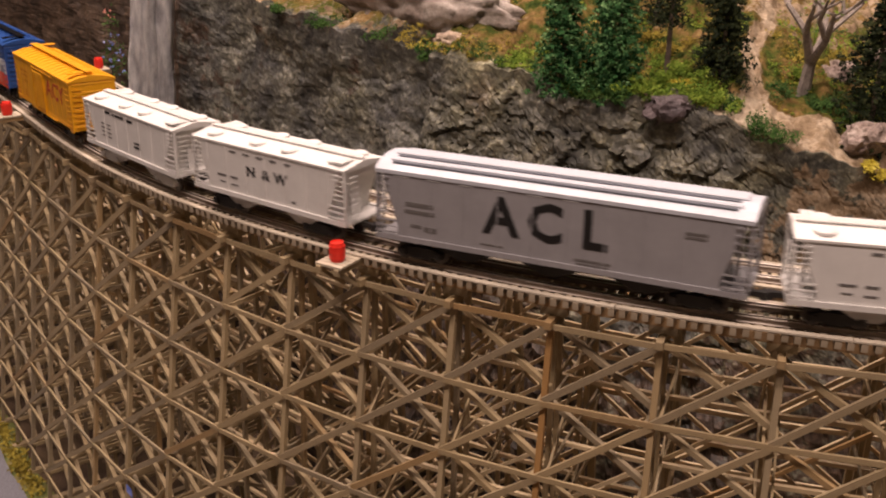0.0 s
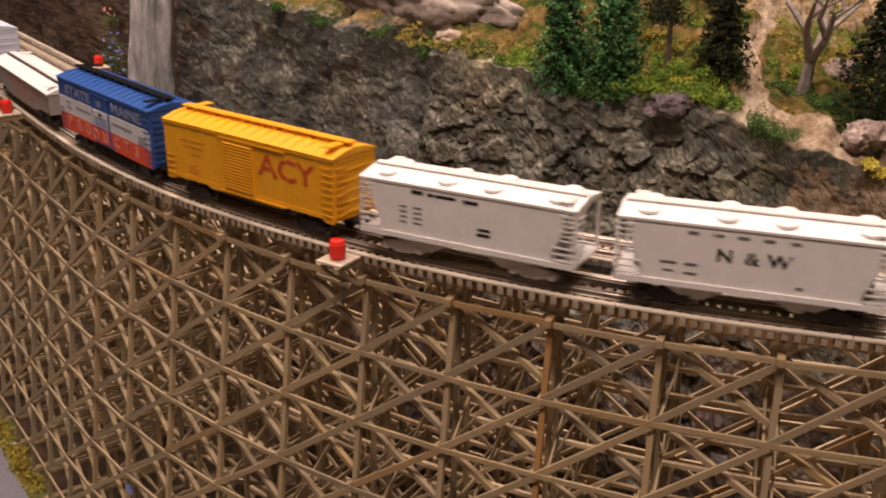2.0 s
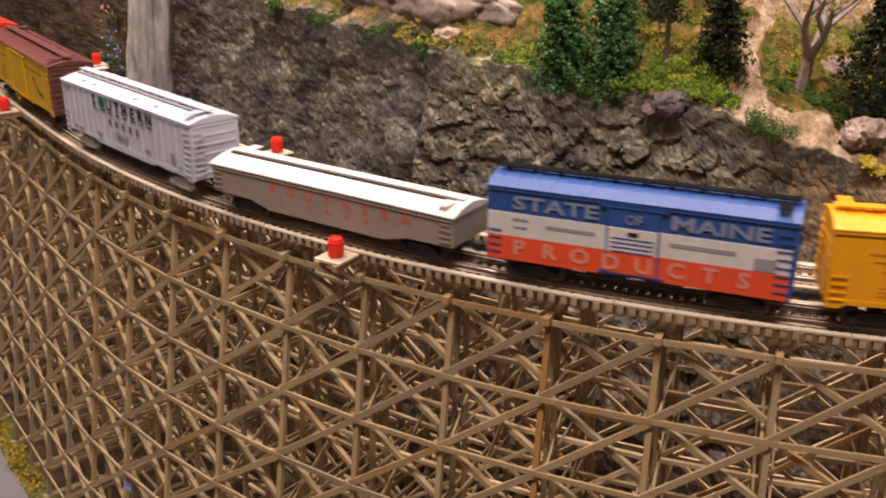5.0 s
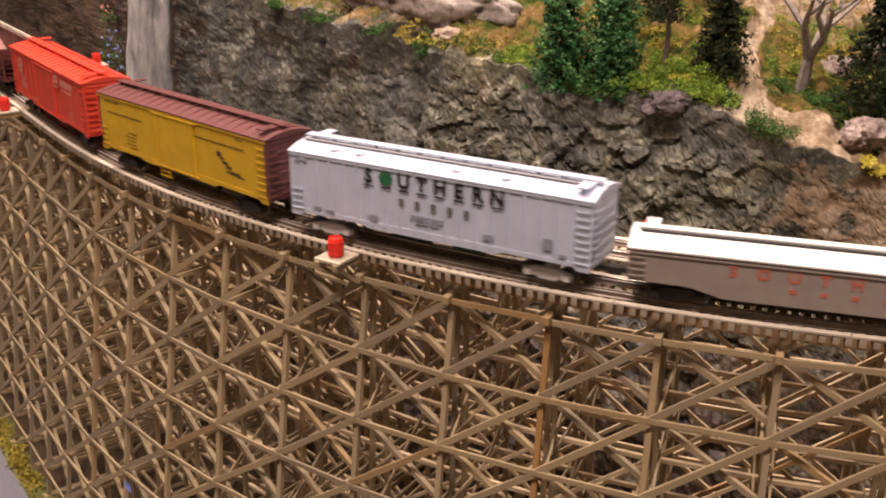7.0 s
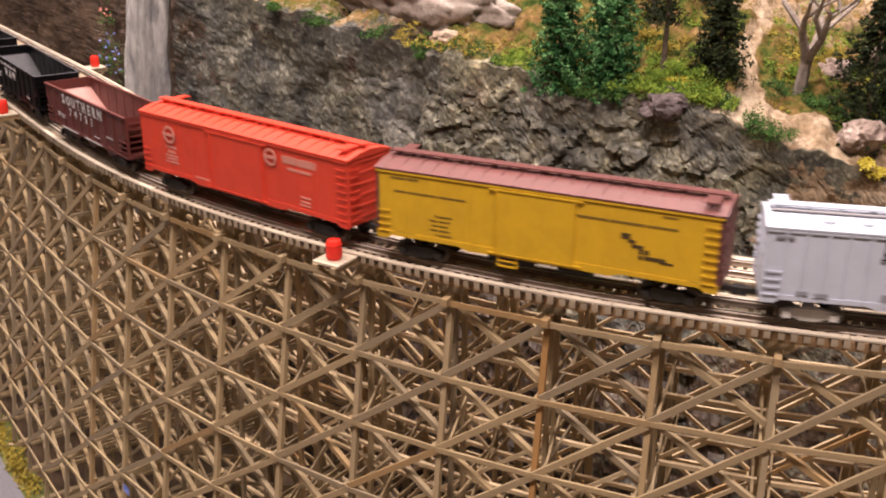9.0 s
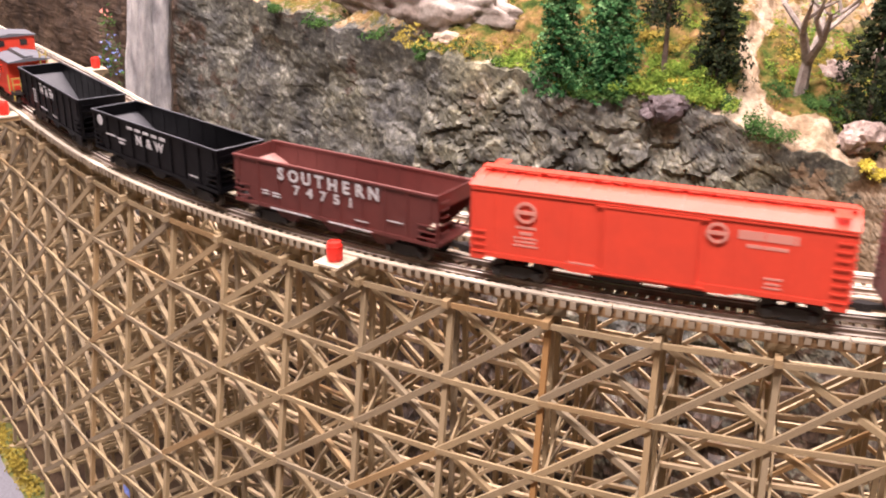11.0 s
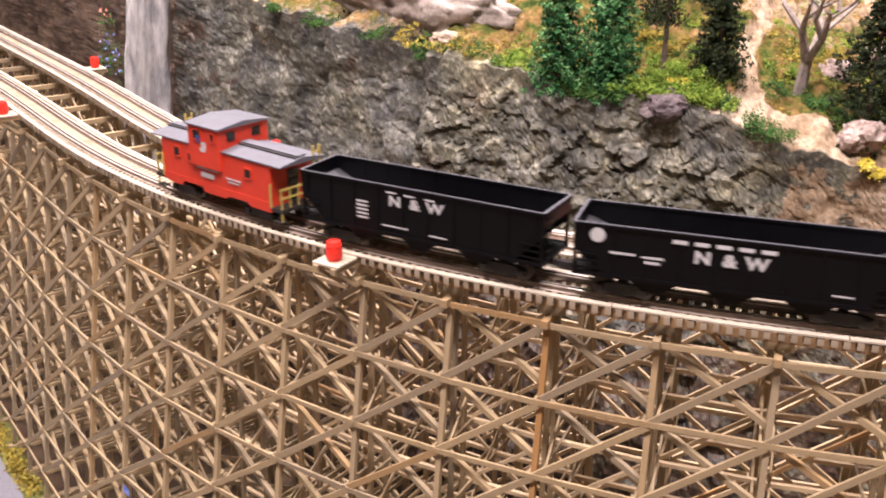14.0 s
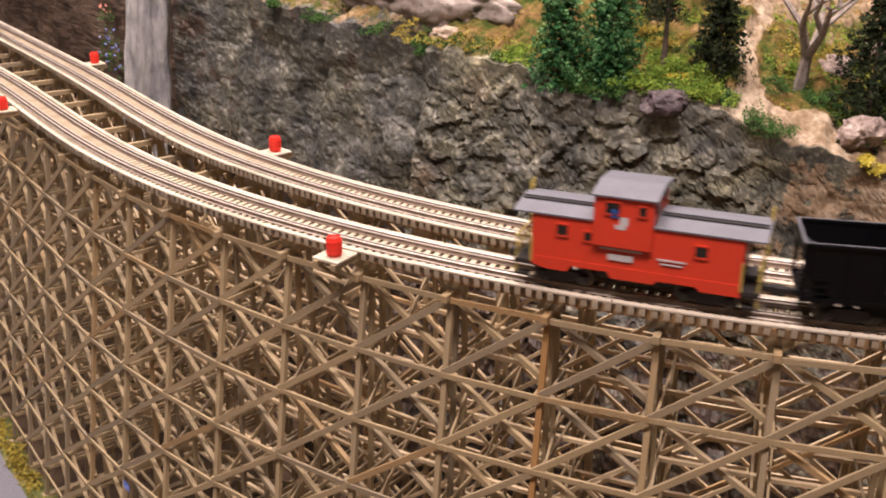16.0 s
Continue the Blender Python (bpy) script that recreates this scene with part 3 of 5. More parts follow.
def trestle():
    t = thing("trestle", "tall timber trestle of tan strip wood with cross bracing", "trestle")
    bm = bmesh.new()
    box(bm, -.5, .5, -.5, .5, -.5, .5)
    unit = mesh_of(bm, M_WOOD, "timber")
    bm = bmesh.new()
    box(bm, -.5, .5, -.5, .5, -.5, .5)
    raw = mesh_of(bm, M_RAWPOST, "raw_timber")

    def put(name, a, b, w, h, side=None):
        ob = new("post" if name == "raw_post" else name, raw if name == "raw_post" else unit)
        ob.parent = t
        ob.matrix_basis = stick(a, b, w, h, side)

    rest = bmesh.new()

    def lay(a, b, w, h, side=None):
        m = stick(a, b, w, h, side)
        v = [rest.verts.new(m @ Vector(c)) for c in ((-.5, -.5, -.5), (.5, -.5, -.5), (.5, .5, -.5), (-.5, .5, -.5), (-.5, -.5, .5), (.5, -.5, .5), (.5, .5, .5), (-.5, .5, .5))]
        for f in ((0, 3, 2, 1), (4, 5, 6, 7), (0, 1, 5, 4), (1, 2, 6, 5), (2, 3, 7, 6), (3, 0, 4, 7)):
            rest.faces.new([v[i] for i in f])

    def jit(k=0.0006):
        return random.uniform(-k, k)

    def bent(s, post, other):
        f = far_side(s)
        post("cap", on_line(s, -0.0190, CAP_Z - 0.0022), on_line(s, rear(s) + 0.0190, CAP_Z - 0.0022), 0.0036, 0.0040)
        zt = CAP_Z - 0.0044
        for o in (-0.0078, 0.0078, rear(s) - 0.0078, rear(s) + 0.0078):
            post("corbel", on_line(s - 0.007, o, RAIL - 0.0139), on_line(s + 0.007, o, RAIL - 0.0139), 0.0036, 0.0042)
        post("raw_post" if abs(s - 0.2518) < 0.01 else "post", on_line(s + jit(), front_o(0.004), 0.004), on_line(s + jit(), front_o(zt), zt), 0.0031, 0.0031, f)
        for o0, lean in ((-0.003, -0.05), (0.006, 0.0), (rear(s) - 0.006, 0.0), (rear(s) + 0.003, 0.04)):
            post("post", on_line(s + jit(), o0 + lean * zt, 0.004), on_line(s + jit(), o0, zt), 0.0026, 0.0026, f)
        post("post", on_line(s + jit(), back_o(s, 0.004), 0.004), on_line(s + jit(), back_o(s, zt), zt), 0.0042, 0.0042, f)
        post("mud_sill", on_line(s, front_o(0) - 0.006, 0.002), on_line(s, back_o(s, 0) + 0.006, 0.002), 0.006, 0.004)
        for z in LEVELS[1:]:
            for d in (-0.0029, 0.0029):
                (post if d < 0 else other)("sill", on_line(s + d, front_o(z) - 0.004, z + jit()), on_line(s + d, back_o(s, z) + 0.004, z + jit()), 0.0014, 0.0029)
        for k in range(0, 6, 2):
            z0, z1 = LEVELS[k], LEVELS[k + 2]
            other("sway_brace", on_line(s + 0.0045, front_o(z0), z0), on_line(s + 0.0045, back_o(s, z1), z1), 0.0012, 0.0026)
            other("sway_brace", on_line(s - 0.0045, front_o(z1), z1), on_line(s - 0.0045, back_o(s, z0), z0), 0.0012, 0.0026)

    for s in BENT_S:
        bent(s, put, put)
    plain = lambda name, *a: lay(*a)
    for s in np.concatenate([np.arange(BENT_S[0] - BENT, -2.3, -BENT * 2), np.arange(BENT_S[-1] + BENT, 2.5, BENT * 2)]):
        bent(s, plain, plain)

    for s0, s1 in zip(BENT_S, BENT_S[1:]):
        m = (s0 + s1) / 2
        f = far_side(m)
        for k, z in enumerate(LEVELS):
            # outermost on the posts: the girts, then the braces that rise to the east
            o = front_o(z) - 0.0034
            put("girt", on_line(s0 - 0.001, o + jit(0.0003), z + jit()), on_line(s1 + 0.001, o + jit(0.0003), z + jit()), 0.0014, 0.0030)
            for oo in (0.012, rear(m) - 0.010):
                if k:
                    lay(on_line(s0 - 0.002, oo, z + jit()), on_line(s1 + 0.002, oo, z + jit()), 0.0024, 0.0024)
            ob_ = back_o(m, z) + 0.003
            lay(on_line(s0 - 0.001, ob_, z), on_line(s1 + 0.001, ob_, z), 0.0017, 0.0030)
        for z0, z1 in zip(LEVELS, LEVELS[1:]):
            o0, o1 = front_o(z0), front_o(z1)
            put("brace", on_line(s0, o0 - 0.0031, z0 - 0.001 + jit()), on_line(s1, o1 - 0.0031, z1 + 0.001 + jit()), 0.0016, 0.0036)
            # the falling braces are nailed behind the posts
            put("brace", on_line(s0 - 0.001, o1 + 0.0031, z1 + 0.006 + jit()), on_line(s1 + 0.001, o0 + 0.0031, z0 + jit()), 0.0030, 0.0030)
            b0, b1 = back_o(m, z0) + 0.003, back_o(m, z1) + 0.003
            lay(on_line(s0, b0, z0), on_line(s1, b1, z1), 0.0022, 0.0022)
            lay(on_line(s0, b1 + 0.0018, z1), on_line(s1, b0 + 0.0018, z0), 0.0022, 0.0022)
            if random.random() < 0.5:
                lay(on_line(s0, 0.014, z0), on_line(s1, 0.014, z1), 0.0014, 0.0022)
            else:
                lay(on_line(s0, rear(m) - 0.012, z1), on_line(s1, rear(m) - 0.012, z0), 0.0014, 0.0022)
    # the bracing's pale wood includes painted-in top light
    tagged(part("inner_bracing", rest, M_INNER, t, "stacked inner strip-wood bracing"), kind="stuff")


trestle()


def platform(s, side):
    """A small refuge deck beside the track, with a red water barrel on it."""
    base = 0.0168 if side < 0 else rear(s) + 0.0168
    sgn = -1 if side < 0 else 1
    a = np.interp(s, LINE_S, LINE_A)
    c = on_line(s, sgn * base if side < 0 else base, RAIL - 0.0045)
    t = thing("platform", "small pale plank refuge platform beside the track", "platform", "refuge platforms", at=Matrix.Translation(c) @ Euler((0, 0, a + (0 if side < 0 else math.pi))).to_matrix().to_4x4())
    # local y points away from the track
    for k in range(5):
        bm = bmesh.new()
        y = 0.0028 + 0.0036 * k
        box(bm, -0.0085, 0.0085, y - 0.0016, y + 0.0016, 0, 0.0013)
        part("plank", bm, M_PLANK, t)
    for x in (-0.006, 0.006):
        bm = bmesh.new()
        box(bm, x - 0.0015, x + 0.0015, -0.012, 0.020, -0.0034, -0.0001)
        part("joist", bm, M_WOOD, t)
        bm = bmesh.new()
        beam(bm, (x, 0.017, -0.003), (x, -0.002, -0.018), 0.0018, 0.0018)
        part("strut", bm, M_WOOD, t)
    b = thing("barrel", "bright red wooden water barrel standing on a platform", "barrel", "red barrels", at=t.matrix_basis @ pose(0, 0.0105, 0.0013))
    bm = bmesh.new()
    lathe(bm, ((0.0037, 0), (0.0042, 0.0022), (0.0045, 0.0053), (0.0042, 0.0085), (0.0036, 0.0107), (0.0032, 0.0107), (0.0031, 0.0100)), seg=20)
    part("body", bm, M_BARREL, b, smooth=False)
    for z in (0.0019, 0.0081):
        bm = bmesh.new()
        lathe(bm, ((0.00425, z), (0.00445, z), (0.00445, z + 0.0007), (0.00425, z + 0.0007)), seg=20)
        part("hoop", bm, M_BARREL, b)


for s, side in ((0.3675, -1), (0.803, -1), (0.5475, 1), (0.950, 1), (0.222, 1), (-0.08, 1)):
    platform(s, side)


# ---------------------------------------------------------------- plants and stones on the hill
def leaves(bm, centre, n, spread, size, flat=0.6):
    for _ in range(n):
        d = Vector((random.gauss(0, 1), random.gauss(0, 1), random.gauss(0, flat)))
        d = d.normalized() * spread * random.random() ** 0.5
        p = centre + d
        u = Vector((random.gauss(0, 1), random.gauss(0, 1), random.gauss(0, 1))).normalized()
        w = u.orthogonal().normalized() * size * random.uniform(0.4, 0.9)
        u = u * size * random.uniform(0.7, 1.4)
        bm.faces.new([bm.verts.new(p + q) for q in (-u, w * 0.8, u, -w * 0.8)])


def limb(bm, a, b, r0, r1, seg=6):
    d = (b - a).normalized()
    x = d.orthogonal().normalized()
    y = d.cross(x)
    r = [[bm.verts.new(c + (x * math.cos(k * 2 * math.pi / seg) + y * math.sin(k * 2 * math.pi / seg)) * q) for k in range(seg)] for c, q in ((a, r0), (b, r1))]
    for k in range(seg):
        bm.faces.new((r[0][k], r[0][(k + 1) % seg], r[1][(k + 1) % seg], r[1][k]))
    bm.faces.new(r[1])


def hill_at(s, o, sink=0.002):
    return on_line(s, o, hill(s, o) - sink)


def conifer(s, o, h, width, material, label, bare=0.08, n=2600, power=1.0):
    at = hill_at(s, o)
    t = thing("conifer", label, "tree", at=Matrix.Translation(at))
    bm = bmesh.new()
    limb(bm, Vector((0, 0, -0.004)), Vector((0.001, 0, h * 0.95)), 0.0022, 0.0005, 8)
    part("trunk", bm, M_BARK, t)
    bm = bmesh.new()
    turns = int(h / 0.0048)
    for k in range(turns):
        f = k / turns
        z = h * (bare + (1 - bare) * f)
        r = width / 2 * (1 - f) ** power * random.uniform(0.75, 1.1) + 0.002
        arms = max(4, int(9 * (1 - f) + 4))
        for j in range(arms):
            an = 2.4 * k + 2 * math.pi * j / arms + random.uniform(-0.25, 0.25)
            rr = r * random.uniform(0.7, 1.15)
            if random.random() < 0.08:
                continue
            for q in (0.35, 0.65, 0.95):
                leaves(bm, Vector((math.cos(an) * rr * q, math.sin(an) * rr * q, z - rr * q * 0.22)), max(3, int(n / (turns * arms * 3))), 0.0032, 0.0014)
    part("crown", bm, material, t)
    return t


def bare_tree(s, o, h):
    at = hill_at(s, o)
    t = thing("branching_tree", "grey-barked branching tree with sparse leaves", "tree", at=Matrix.Translation(at))
    bm, lv = bmesh.new(), bmesh.new()
    rnd = random.Random(5)

    def grow(a, d, length, r, depth):
        b = a + d * length
        limb(bm, a, b, r, r * 0.72)
        if depth == 0:
            leaves(lv, b, 5, 0.006, 0.0016)
            return
        for k in range(2 if depth < 4 else 3):
            q = (d + Vector((rnd.gauss(0, 0.5), rnd.gauss(0, 0.45), rnd.uniform(-0.1, 0.35)))).normalized()
            grow(b, q, length * rnd.uniform(0.68, 0.92), r * 0.68, depth - 1)
    grow(Vector((0, 0, -0.003)), Vector((0.1, 0, 1)).normalized(), h * 0.34, 0.0050, 4)
    part("trunk", bm, M_GREYBARK, t)
    part("crown", lv, M_TUFT, t)


def boulder(s, o, r, squash=0.7, seed=1, rise=0.45, material=None, label="pinkish tan weathered boulder lying on the turf"):
    bm = bmesh.new()
    bmesh.ops.create_icosphere(bm, subdivisions=4, radius=r)
    for v in bm.verts:
        q = v.co.copy()
        g, lev = cells(q / r * 1.3 + Vector((seed * 3.1, seed, 0)))
        v.co = q * (0.82 + 0.22 * lev + 0.12 * bumpy(q / r + Vector((seed, 0, 0)), 2.2, 4))
        v.co.z *= squash
    ob = new("boulder", mesh_of(bm, material or M_BOULDER, "boulder"))
    ob.matrix_basis = Matrix.Translation(hill_at(s, o) + Vector((0, 0, r * squash * rise))) @ pose(0, 0, 0, 0, 0, seed * 70)
    tagged(ob, label, "boulder", "boulders")


def outcrop(s, o, along, across, high, rise, seed, material, label):
    """A long rounded rock that lies along the line."""
    bm = bmesh.new()
    bmesh.ops.create_icosphere(bm, subdivisions=5, radius=1)
    for v in bm.verts:
        q = v.co.copy()
        g, lev = cells(Vector((q.x * along, q.y * across, q.z * high)) * 26 + Vector((seed, 2, 5)))
        k = 0.93 + 0.05 * lev + 0.26 * bumpy(q + Vector((seed, 0, 0)), 1.6, 5) + 0.05 * bumpy(q, 9, 3)
        v.co = Vector((q.x * along, q.y * across, q.z * high)) * k
    ob = new("boulder", mesh_of(bm, material, "boulder", True))
    ob.matrix_basis = Matrix.Translation(hill_at(s, o) + Vector((0, 0, rise))) @ Euler((0, 0, np.interp(s, LINE_S, LINE_A))).to_matrix().to_4x4()
    tagged(ob, label, "boulder", "boulders")


def bush(s, o, r, material, label, n=620):
    bm = bmesh.new()
    for _ in range(9):
        c = Vector((random.gauss(0, r * 0.5), random.gauss(0, r * 0.5), abs(random.gauss(0, r * 0.3)) + r * 0.2))
        leaves(bm, c, n // 9, r * 0.55, 0.0010)
    ob = new("bush", mesh_of(bm, material, "bush"))
    ob.matrix_basis = Matrix.Translation(hill_at(s, o))
    tagged(ob, label, "bush", "bushes")

for s, o, h, wd, mt, lb, bare, n in (
        (0.350, 0.211, 0.104, 0.044, M_LEAF, "bushy bright green conifer on the cliff's edge", 0.0, 12000),
        (0.300, 0.216, 0.110, 0.044, M_LEAF, "bushy bright green conifer on the cliff's edge", 0.0, 12000),
        (0.326, 0.236, 0.07, 0.040, M_LEAF, "bushy bright green conifer behind two others", 0.03, 2600),
        (0.213, 0.244, 0.082, 0.050, M_DARKLEAF, "dark olive conifer standing on the turf", 0.02, 8500),
        (0.072, 0.255, 0.090, 0.088, M_DARKLEAF, "dark olive conifer near the boulders", 0.0, 12000),
        (0.261, 0.236, 0.100, 0.022, M_DARKLEAF, "thin dark pine with a bare lower trunk", 0.35, 1500),
        (0.300, 0.300, 0.075, 0.032, M_DARKLEAF, "dark olive conifer further up the slope", 0.05, 2200),
        (0.245, 0.325, 0.075, 0.030, M_DARKLEAF, "dark olive conifer further up the slope", 0.05, 2200)):
    conifer(s, o, h, wd, mt, lb, bare, n)
bare_tree(0.138, 0.262, 0.085)
for k, (s, o, r, q) in enumerate(((0.102, 0.296, 0.0135, 0.8), (0.084, 0.223, 0.0175, 0.85), (0.247, 0.2060, 0.0190, 0.66), (0.039, 0.338, 0.014, 0.8))):
    if k == 2:
        boulder(s, o, r, q, 6, -0.40, M_PURPLE, "dark purple-grey stone on the cliff's edge")
    else:
        boulder(s, o, r, q, k + 1)
outcrop(0.570, 0.252, 0.100, 0.027, 0.034, 0.006, 3, M_OUTCROP, "large rounded grey-brown rock outcrop on the slope")
outcrop(0.490, 0.222, 0.018, 0.010, 0.008, 0.007, 8, M_PALESTONE, "pale tan oblong stone lying on the turf")
for s, o, r in ((0.171, 0.209, 0.014), (0.157, 0.206, 0.013), (0.164, 0.203, 0.012), (0.116, 0.250, 0.012), (0.104, 0.246, 0.012), (0.128, 0.250, 0.010), (0.100, 0.265, 0.012), (0.195, 0.212, 0.010), (0.156, 0.257, 0.011), (0.123, 0.254, 0.011), (0.294, 0.203, 0.010), (0.321, 0.205, 0.011), (0.504, 0.204, 0.007), (0.684, 0.205, 0.009), (0.768, 0.208, 0.008), (0.335, 0.203, 0.010)):
    bush(s, o, r, M_TUFTD, "low dark green foam bush on the slope")
for s, o, r in ((0.267, 0.209, 0.010), (0.219, 0.224, 0.011), (0.228, 0.230, 0.010), (0.435, 0.217, 0.006), (0.408, 0.221, 0.007), (0.240, 0.215, 0.011), (0.276, 0.207, 0.009), (0.255, 0.215, 0.009), (0.21, 0.214, 0.009), (0.285, 0.212, 0.008), (0.145, 0.285, 0.009), (0.262, 0.225, 0.009), (0.272, 0.243, 0.009), (0.235, 0.262, 0.008), (0.248, 0.24, 0.009), (0.22, 0.213, 0.010), (0.23, 0.207, 0.009), (0.258, 0.206, 0.008)):
    bush(s, o, r, M_TUFT, "low fresh green foam bush on the slope")
for s, o, r in ((0.246, 0.222, 0.005), (0.236, 0.224, 0.005), (0.226, 0.229, 0.005), (0.081, 0.203, 0.006), (0.066, 0.204, 0.006)):
    bush(s, o, r, M_YELLOWFOAM, "low bright yellow foam flowers on the slope")
for s, o, r in ((0.294, 0.281, 0.008), (0.159, 0.302, 0.009), (0.294, 0.224, 0.006), (0.228, 0.248, 0.008), (0.096, 0.323, 0.009), (0.249, 0.275, 0.008), (0.174, 0.320, 0.008), (0.12, 0.30, 0.008), (0.27, 0.26, 0.008), (0.31, 0.262, 0.008), (0.236, 0.30, 0.008)):
    bush(s, o, r, M_TUFTY, "low yellow and rust foam bush on the slope")


def turf():
    """Loose ground-foam crumbs strewn over the hill."""
    for name, mt, n, s0, s1 in (("turf_green", M_TUFT, 9500, 0.0, 0.42), ("turf_yellow", M_TUFTY, 6000, 0.0, 0.6), ("turf_dark", M_TUFTD, 5200, 0.0, 0.7)):
        bm = bmesh.new()
        for _ in range(n):
            s, o = random.uniform(s0, s1), 0.205 + 0.17 * random.random() ** 1.3
            p = on_line(s, o, 0)
            if noise.noise(p * 26 + Vector((n, 0, 0))) < 0.0 or abs(s - 0.187) < 0.013 or (s < 0.205 and o < 0.234):
                continue
            p.z = hill(s, o) + 0.012 * bumpy(on_line(s, o, hill(s, o)), 11, 4) * 0.8
            leaves(bm, p, 5, 0.0022, 0.0010)
        tagged(new(name, mesh_of(bm, mt, name)), "loose foam turf strewn over the slope", "turf", kind="stuff")


turf()


def flowers(s, o, z, n, spread, material=None, label="small shrub with blue flowers growing from the rock", tint="blue blossom"):
    bm, st = bmesh.new(), bmesh.new()
    c = on_line(s, o, z)
    for _ in range(n):
        leaves(bm, c + Vector((random.gauss(0, spread), random.gauss(0, spread * 0.4), random.gauss(0, spread * 1.6))), 4, 0.0014, 0.0012)
    for _ in range(n * 4):
        leaves(st, c + Vector((random.gauss(0, spread * 1.4), random.gauss(0, spread * 0.5), random.gauss(-0.006, spread * 2.0))), 3, 0.003, 0.0013)
    t = thing("flowering_shrub", label, "shrub", "flowering shrubs")
    part("leaves", st, M_TUFTD, t)
    part("blossom", bm, material or M_FLOWER, t, tint)


flowers(1.035, 0.143, RAIL + 0.000, 16, 0.005)
flowers(1.010, 0.143, RAIL - 0.012, 14, 0.006)
flowers(1.025, 0.143, RAIL + 0.036, 9, 0.003, M_LETTER_P, "small shrub with red flowers growing from the rock", "red blossom")
for s, o, n in ((1.0, -0.064, 200), (1.1, -0.064, 160), (0.9, -0.064, 200), (0.8, -0.064, 200)):
    bm = bmesh.new()
    for _ in range(n):
        leaves(bm, on_line(s + random.gauss(0, 0.03), o + random.gauss(0, 0.004), 0.006), 4, 0.004, 0.002)
    tagged(new("grass_tufts", mesh_of(bm, M_TUFTY, "grass_tufts")), "scattered grass tufts on the verge", "grass", kind="stuff")

bm = bmesh.new()
leaves(bm, Vector((0, 0, 0)), 1, 0.0001, 0.006)
bmesh.ops.solidify(bm, geom=bm.faces[:], thickness=0.0006)
scrap = new("paper_scrap", mesh_of(bm, M_FLOWER, "paper_scrap"))
scrap.matrix_basis = Matrix.Translation(on_line(0.564, front_o(RAIL - 0.231) - 0.0065, RAIL - 0.231))
tagged(scrap, "small blue scrap caught on a trestle brace", "scrap")


# ---------------------------------------------------------------- rolling stock
CW = 0.0335                   # width over the sides
HW = CW / 2


def letters(text, size, material, parent, x, z, y=None, bold=0.0, wide=1.0, label=""):
    """Words on a car's near side, middle at x, z."""
    cu = bpy.data.curves.new("lettering", "FONT")
    cu.body, cu.size, cu.align_x, cu.align_y, cu.extrude, cu.offset, cu.resolution_u = text, size, "CENTER", "CENTER", 0.00008, bold * size, 2
    tmp = bpy.data.objects.new("lettering", cu)
    me = bpy.data.meshes.new_from_object(tmp)
    bpy.data.objects.remove(tmp)
    bpy.data.curves.remove(cu)
    me.materials.clear()
    me.materials.append(material)
    ob = new("lettering", me)
    ob.parent = parent
    ob.matrix_basis = pose(x, (-HW if y is None else y) - 0.00012, z, 90) @ Matrix.Diagonal((wide, 1, 1, 1))
    return tagged(ob, label)


def bars(parent, material, rows, y=None):
    """Small unreadable lines of print: (x, z, length, height)."""
    y = -HW if y is None else y
    for x, z, w, h in rows:
        bm = bmesh.new()
        box(bm, x - w / 2, x + w / 2, y - 0.0002, y + 0.0001, z - h / 2, z + h / 2)
        part("print_bar", bm, material, parent)


def truck(parent, x, frame_material):
    bm = bmesh.new()
    for y in (-0.0118, 0.0118):
        prism(bm, ((-0.0128, 0.0038), (-0.0128, 0.0066), (-0.006, 0.0082), (0.006, 0.0082), (0.0128, 0.0066), (0.0128, 0.0038), (0.007, 0.0036), (0.004, 0.0022), (-0.004, 0.0022), (-0.007, 0.0036)), y - 0.0011, y + 0.0011)
        for jx in (-0.0102, 0.0102):
            box(bm, jx - 0.0018, jx + 0.0018, y + (0.001 if y > 0 else -0.0022), y + (0.0022 if y > 0 else -0.001), 0.0034, 0.0066)
    box(bm, -0.0025, 0.0025, -0.0118, 0.0118, 0.0052, 0.0088)
    t = part("truck", bm, frame_material, parent)
    t.matrix_basis = pose(x, 0, 0)
    for wx in (-0.0102, 0.0102):
        for y in (-0.0088, 0.0088):
            bm = bmesh.new()
            lathe(bm, ((0.0050, -0.0011), (0.0050, 0.0011), (0.0020, 0.0013)), Matrix.Translation((wx, y, 0.0049)) @ pose(0, 0, 0, 90), 18)
            part("wheel", bm, M_WHEEL, t)


def running_gear(t, L, frame_material=None, underframe=True, z=0.0105):
    for x in (-L / 2 + 0.0235, L / 2 - 0.0235):
        truck(t, x, frame_material or M_DARK)
    for sx in (-1, 1):
        bm = bmesh.new()
        box(bm, min(sx * (L / 2 - 0.004), sx * (L / 2 + 0.005)), max(sx * (L / 2 - 0.004), sx * (L / 2 + 0.005)), -0.0014, 0.0014, 0.0082, 0.0108)
        box(bm, sx * (L / 2 + 0.0055) - 0.0018, sx * (L / 2 + 0.0055) + 0.0018, -0.0024, 0.0024, 0.0072, 0.0112)
        part("coupler", bm, M_DARK, t)
    if underframe:
        bm = bmesh.new()
        box(bm, -L / 2 + 0.003, L / 2 - 0.003, -0.0022, 0.0022, 0.0085, z + 0.003)
        box(bm, -L * 0.16, -L * 0.02, -0.0095, 0.0095, 0.0066, z + 0.002)
        lathe(bm, ((0.0027, -0.009), (0.0027, 0.009)), Matrix.Translation((L * 0.1, -0.006, 0.0072)) @ pose(0, 0, 0, 0, 90), 12)
        part("underframe", bm, M_DARK, t)


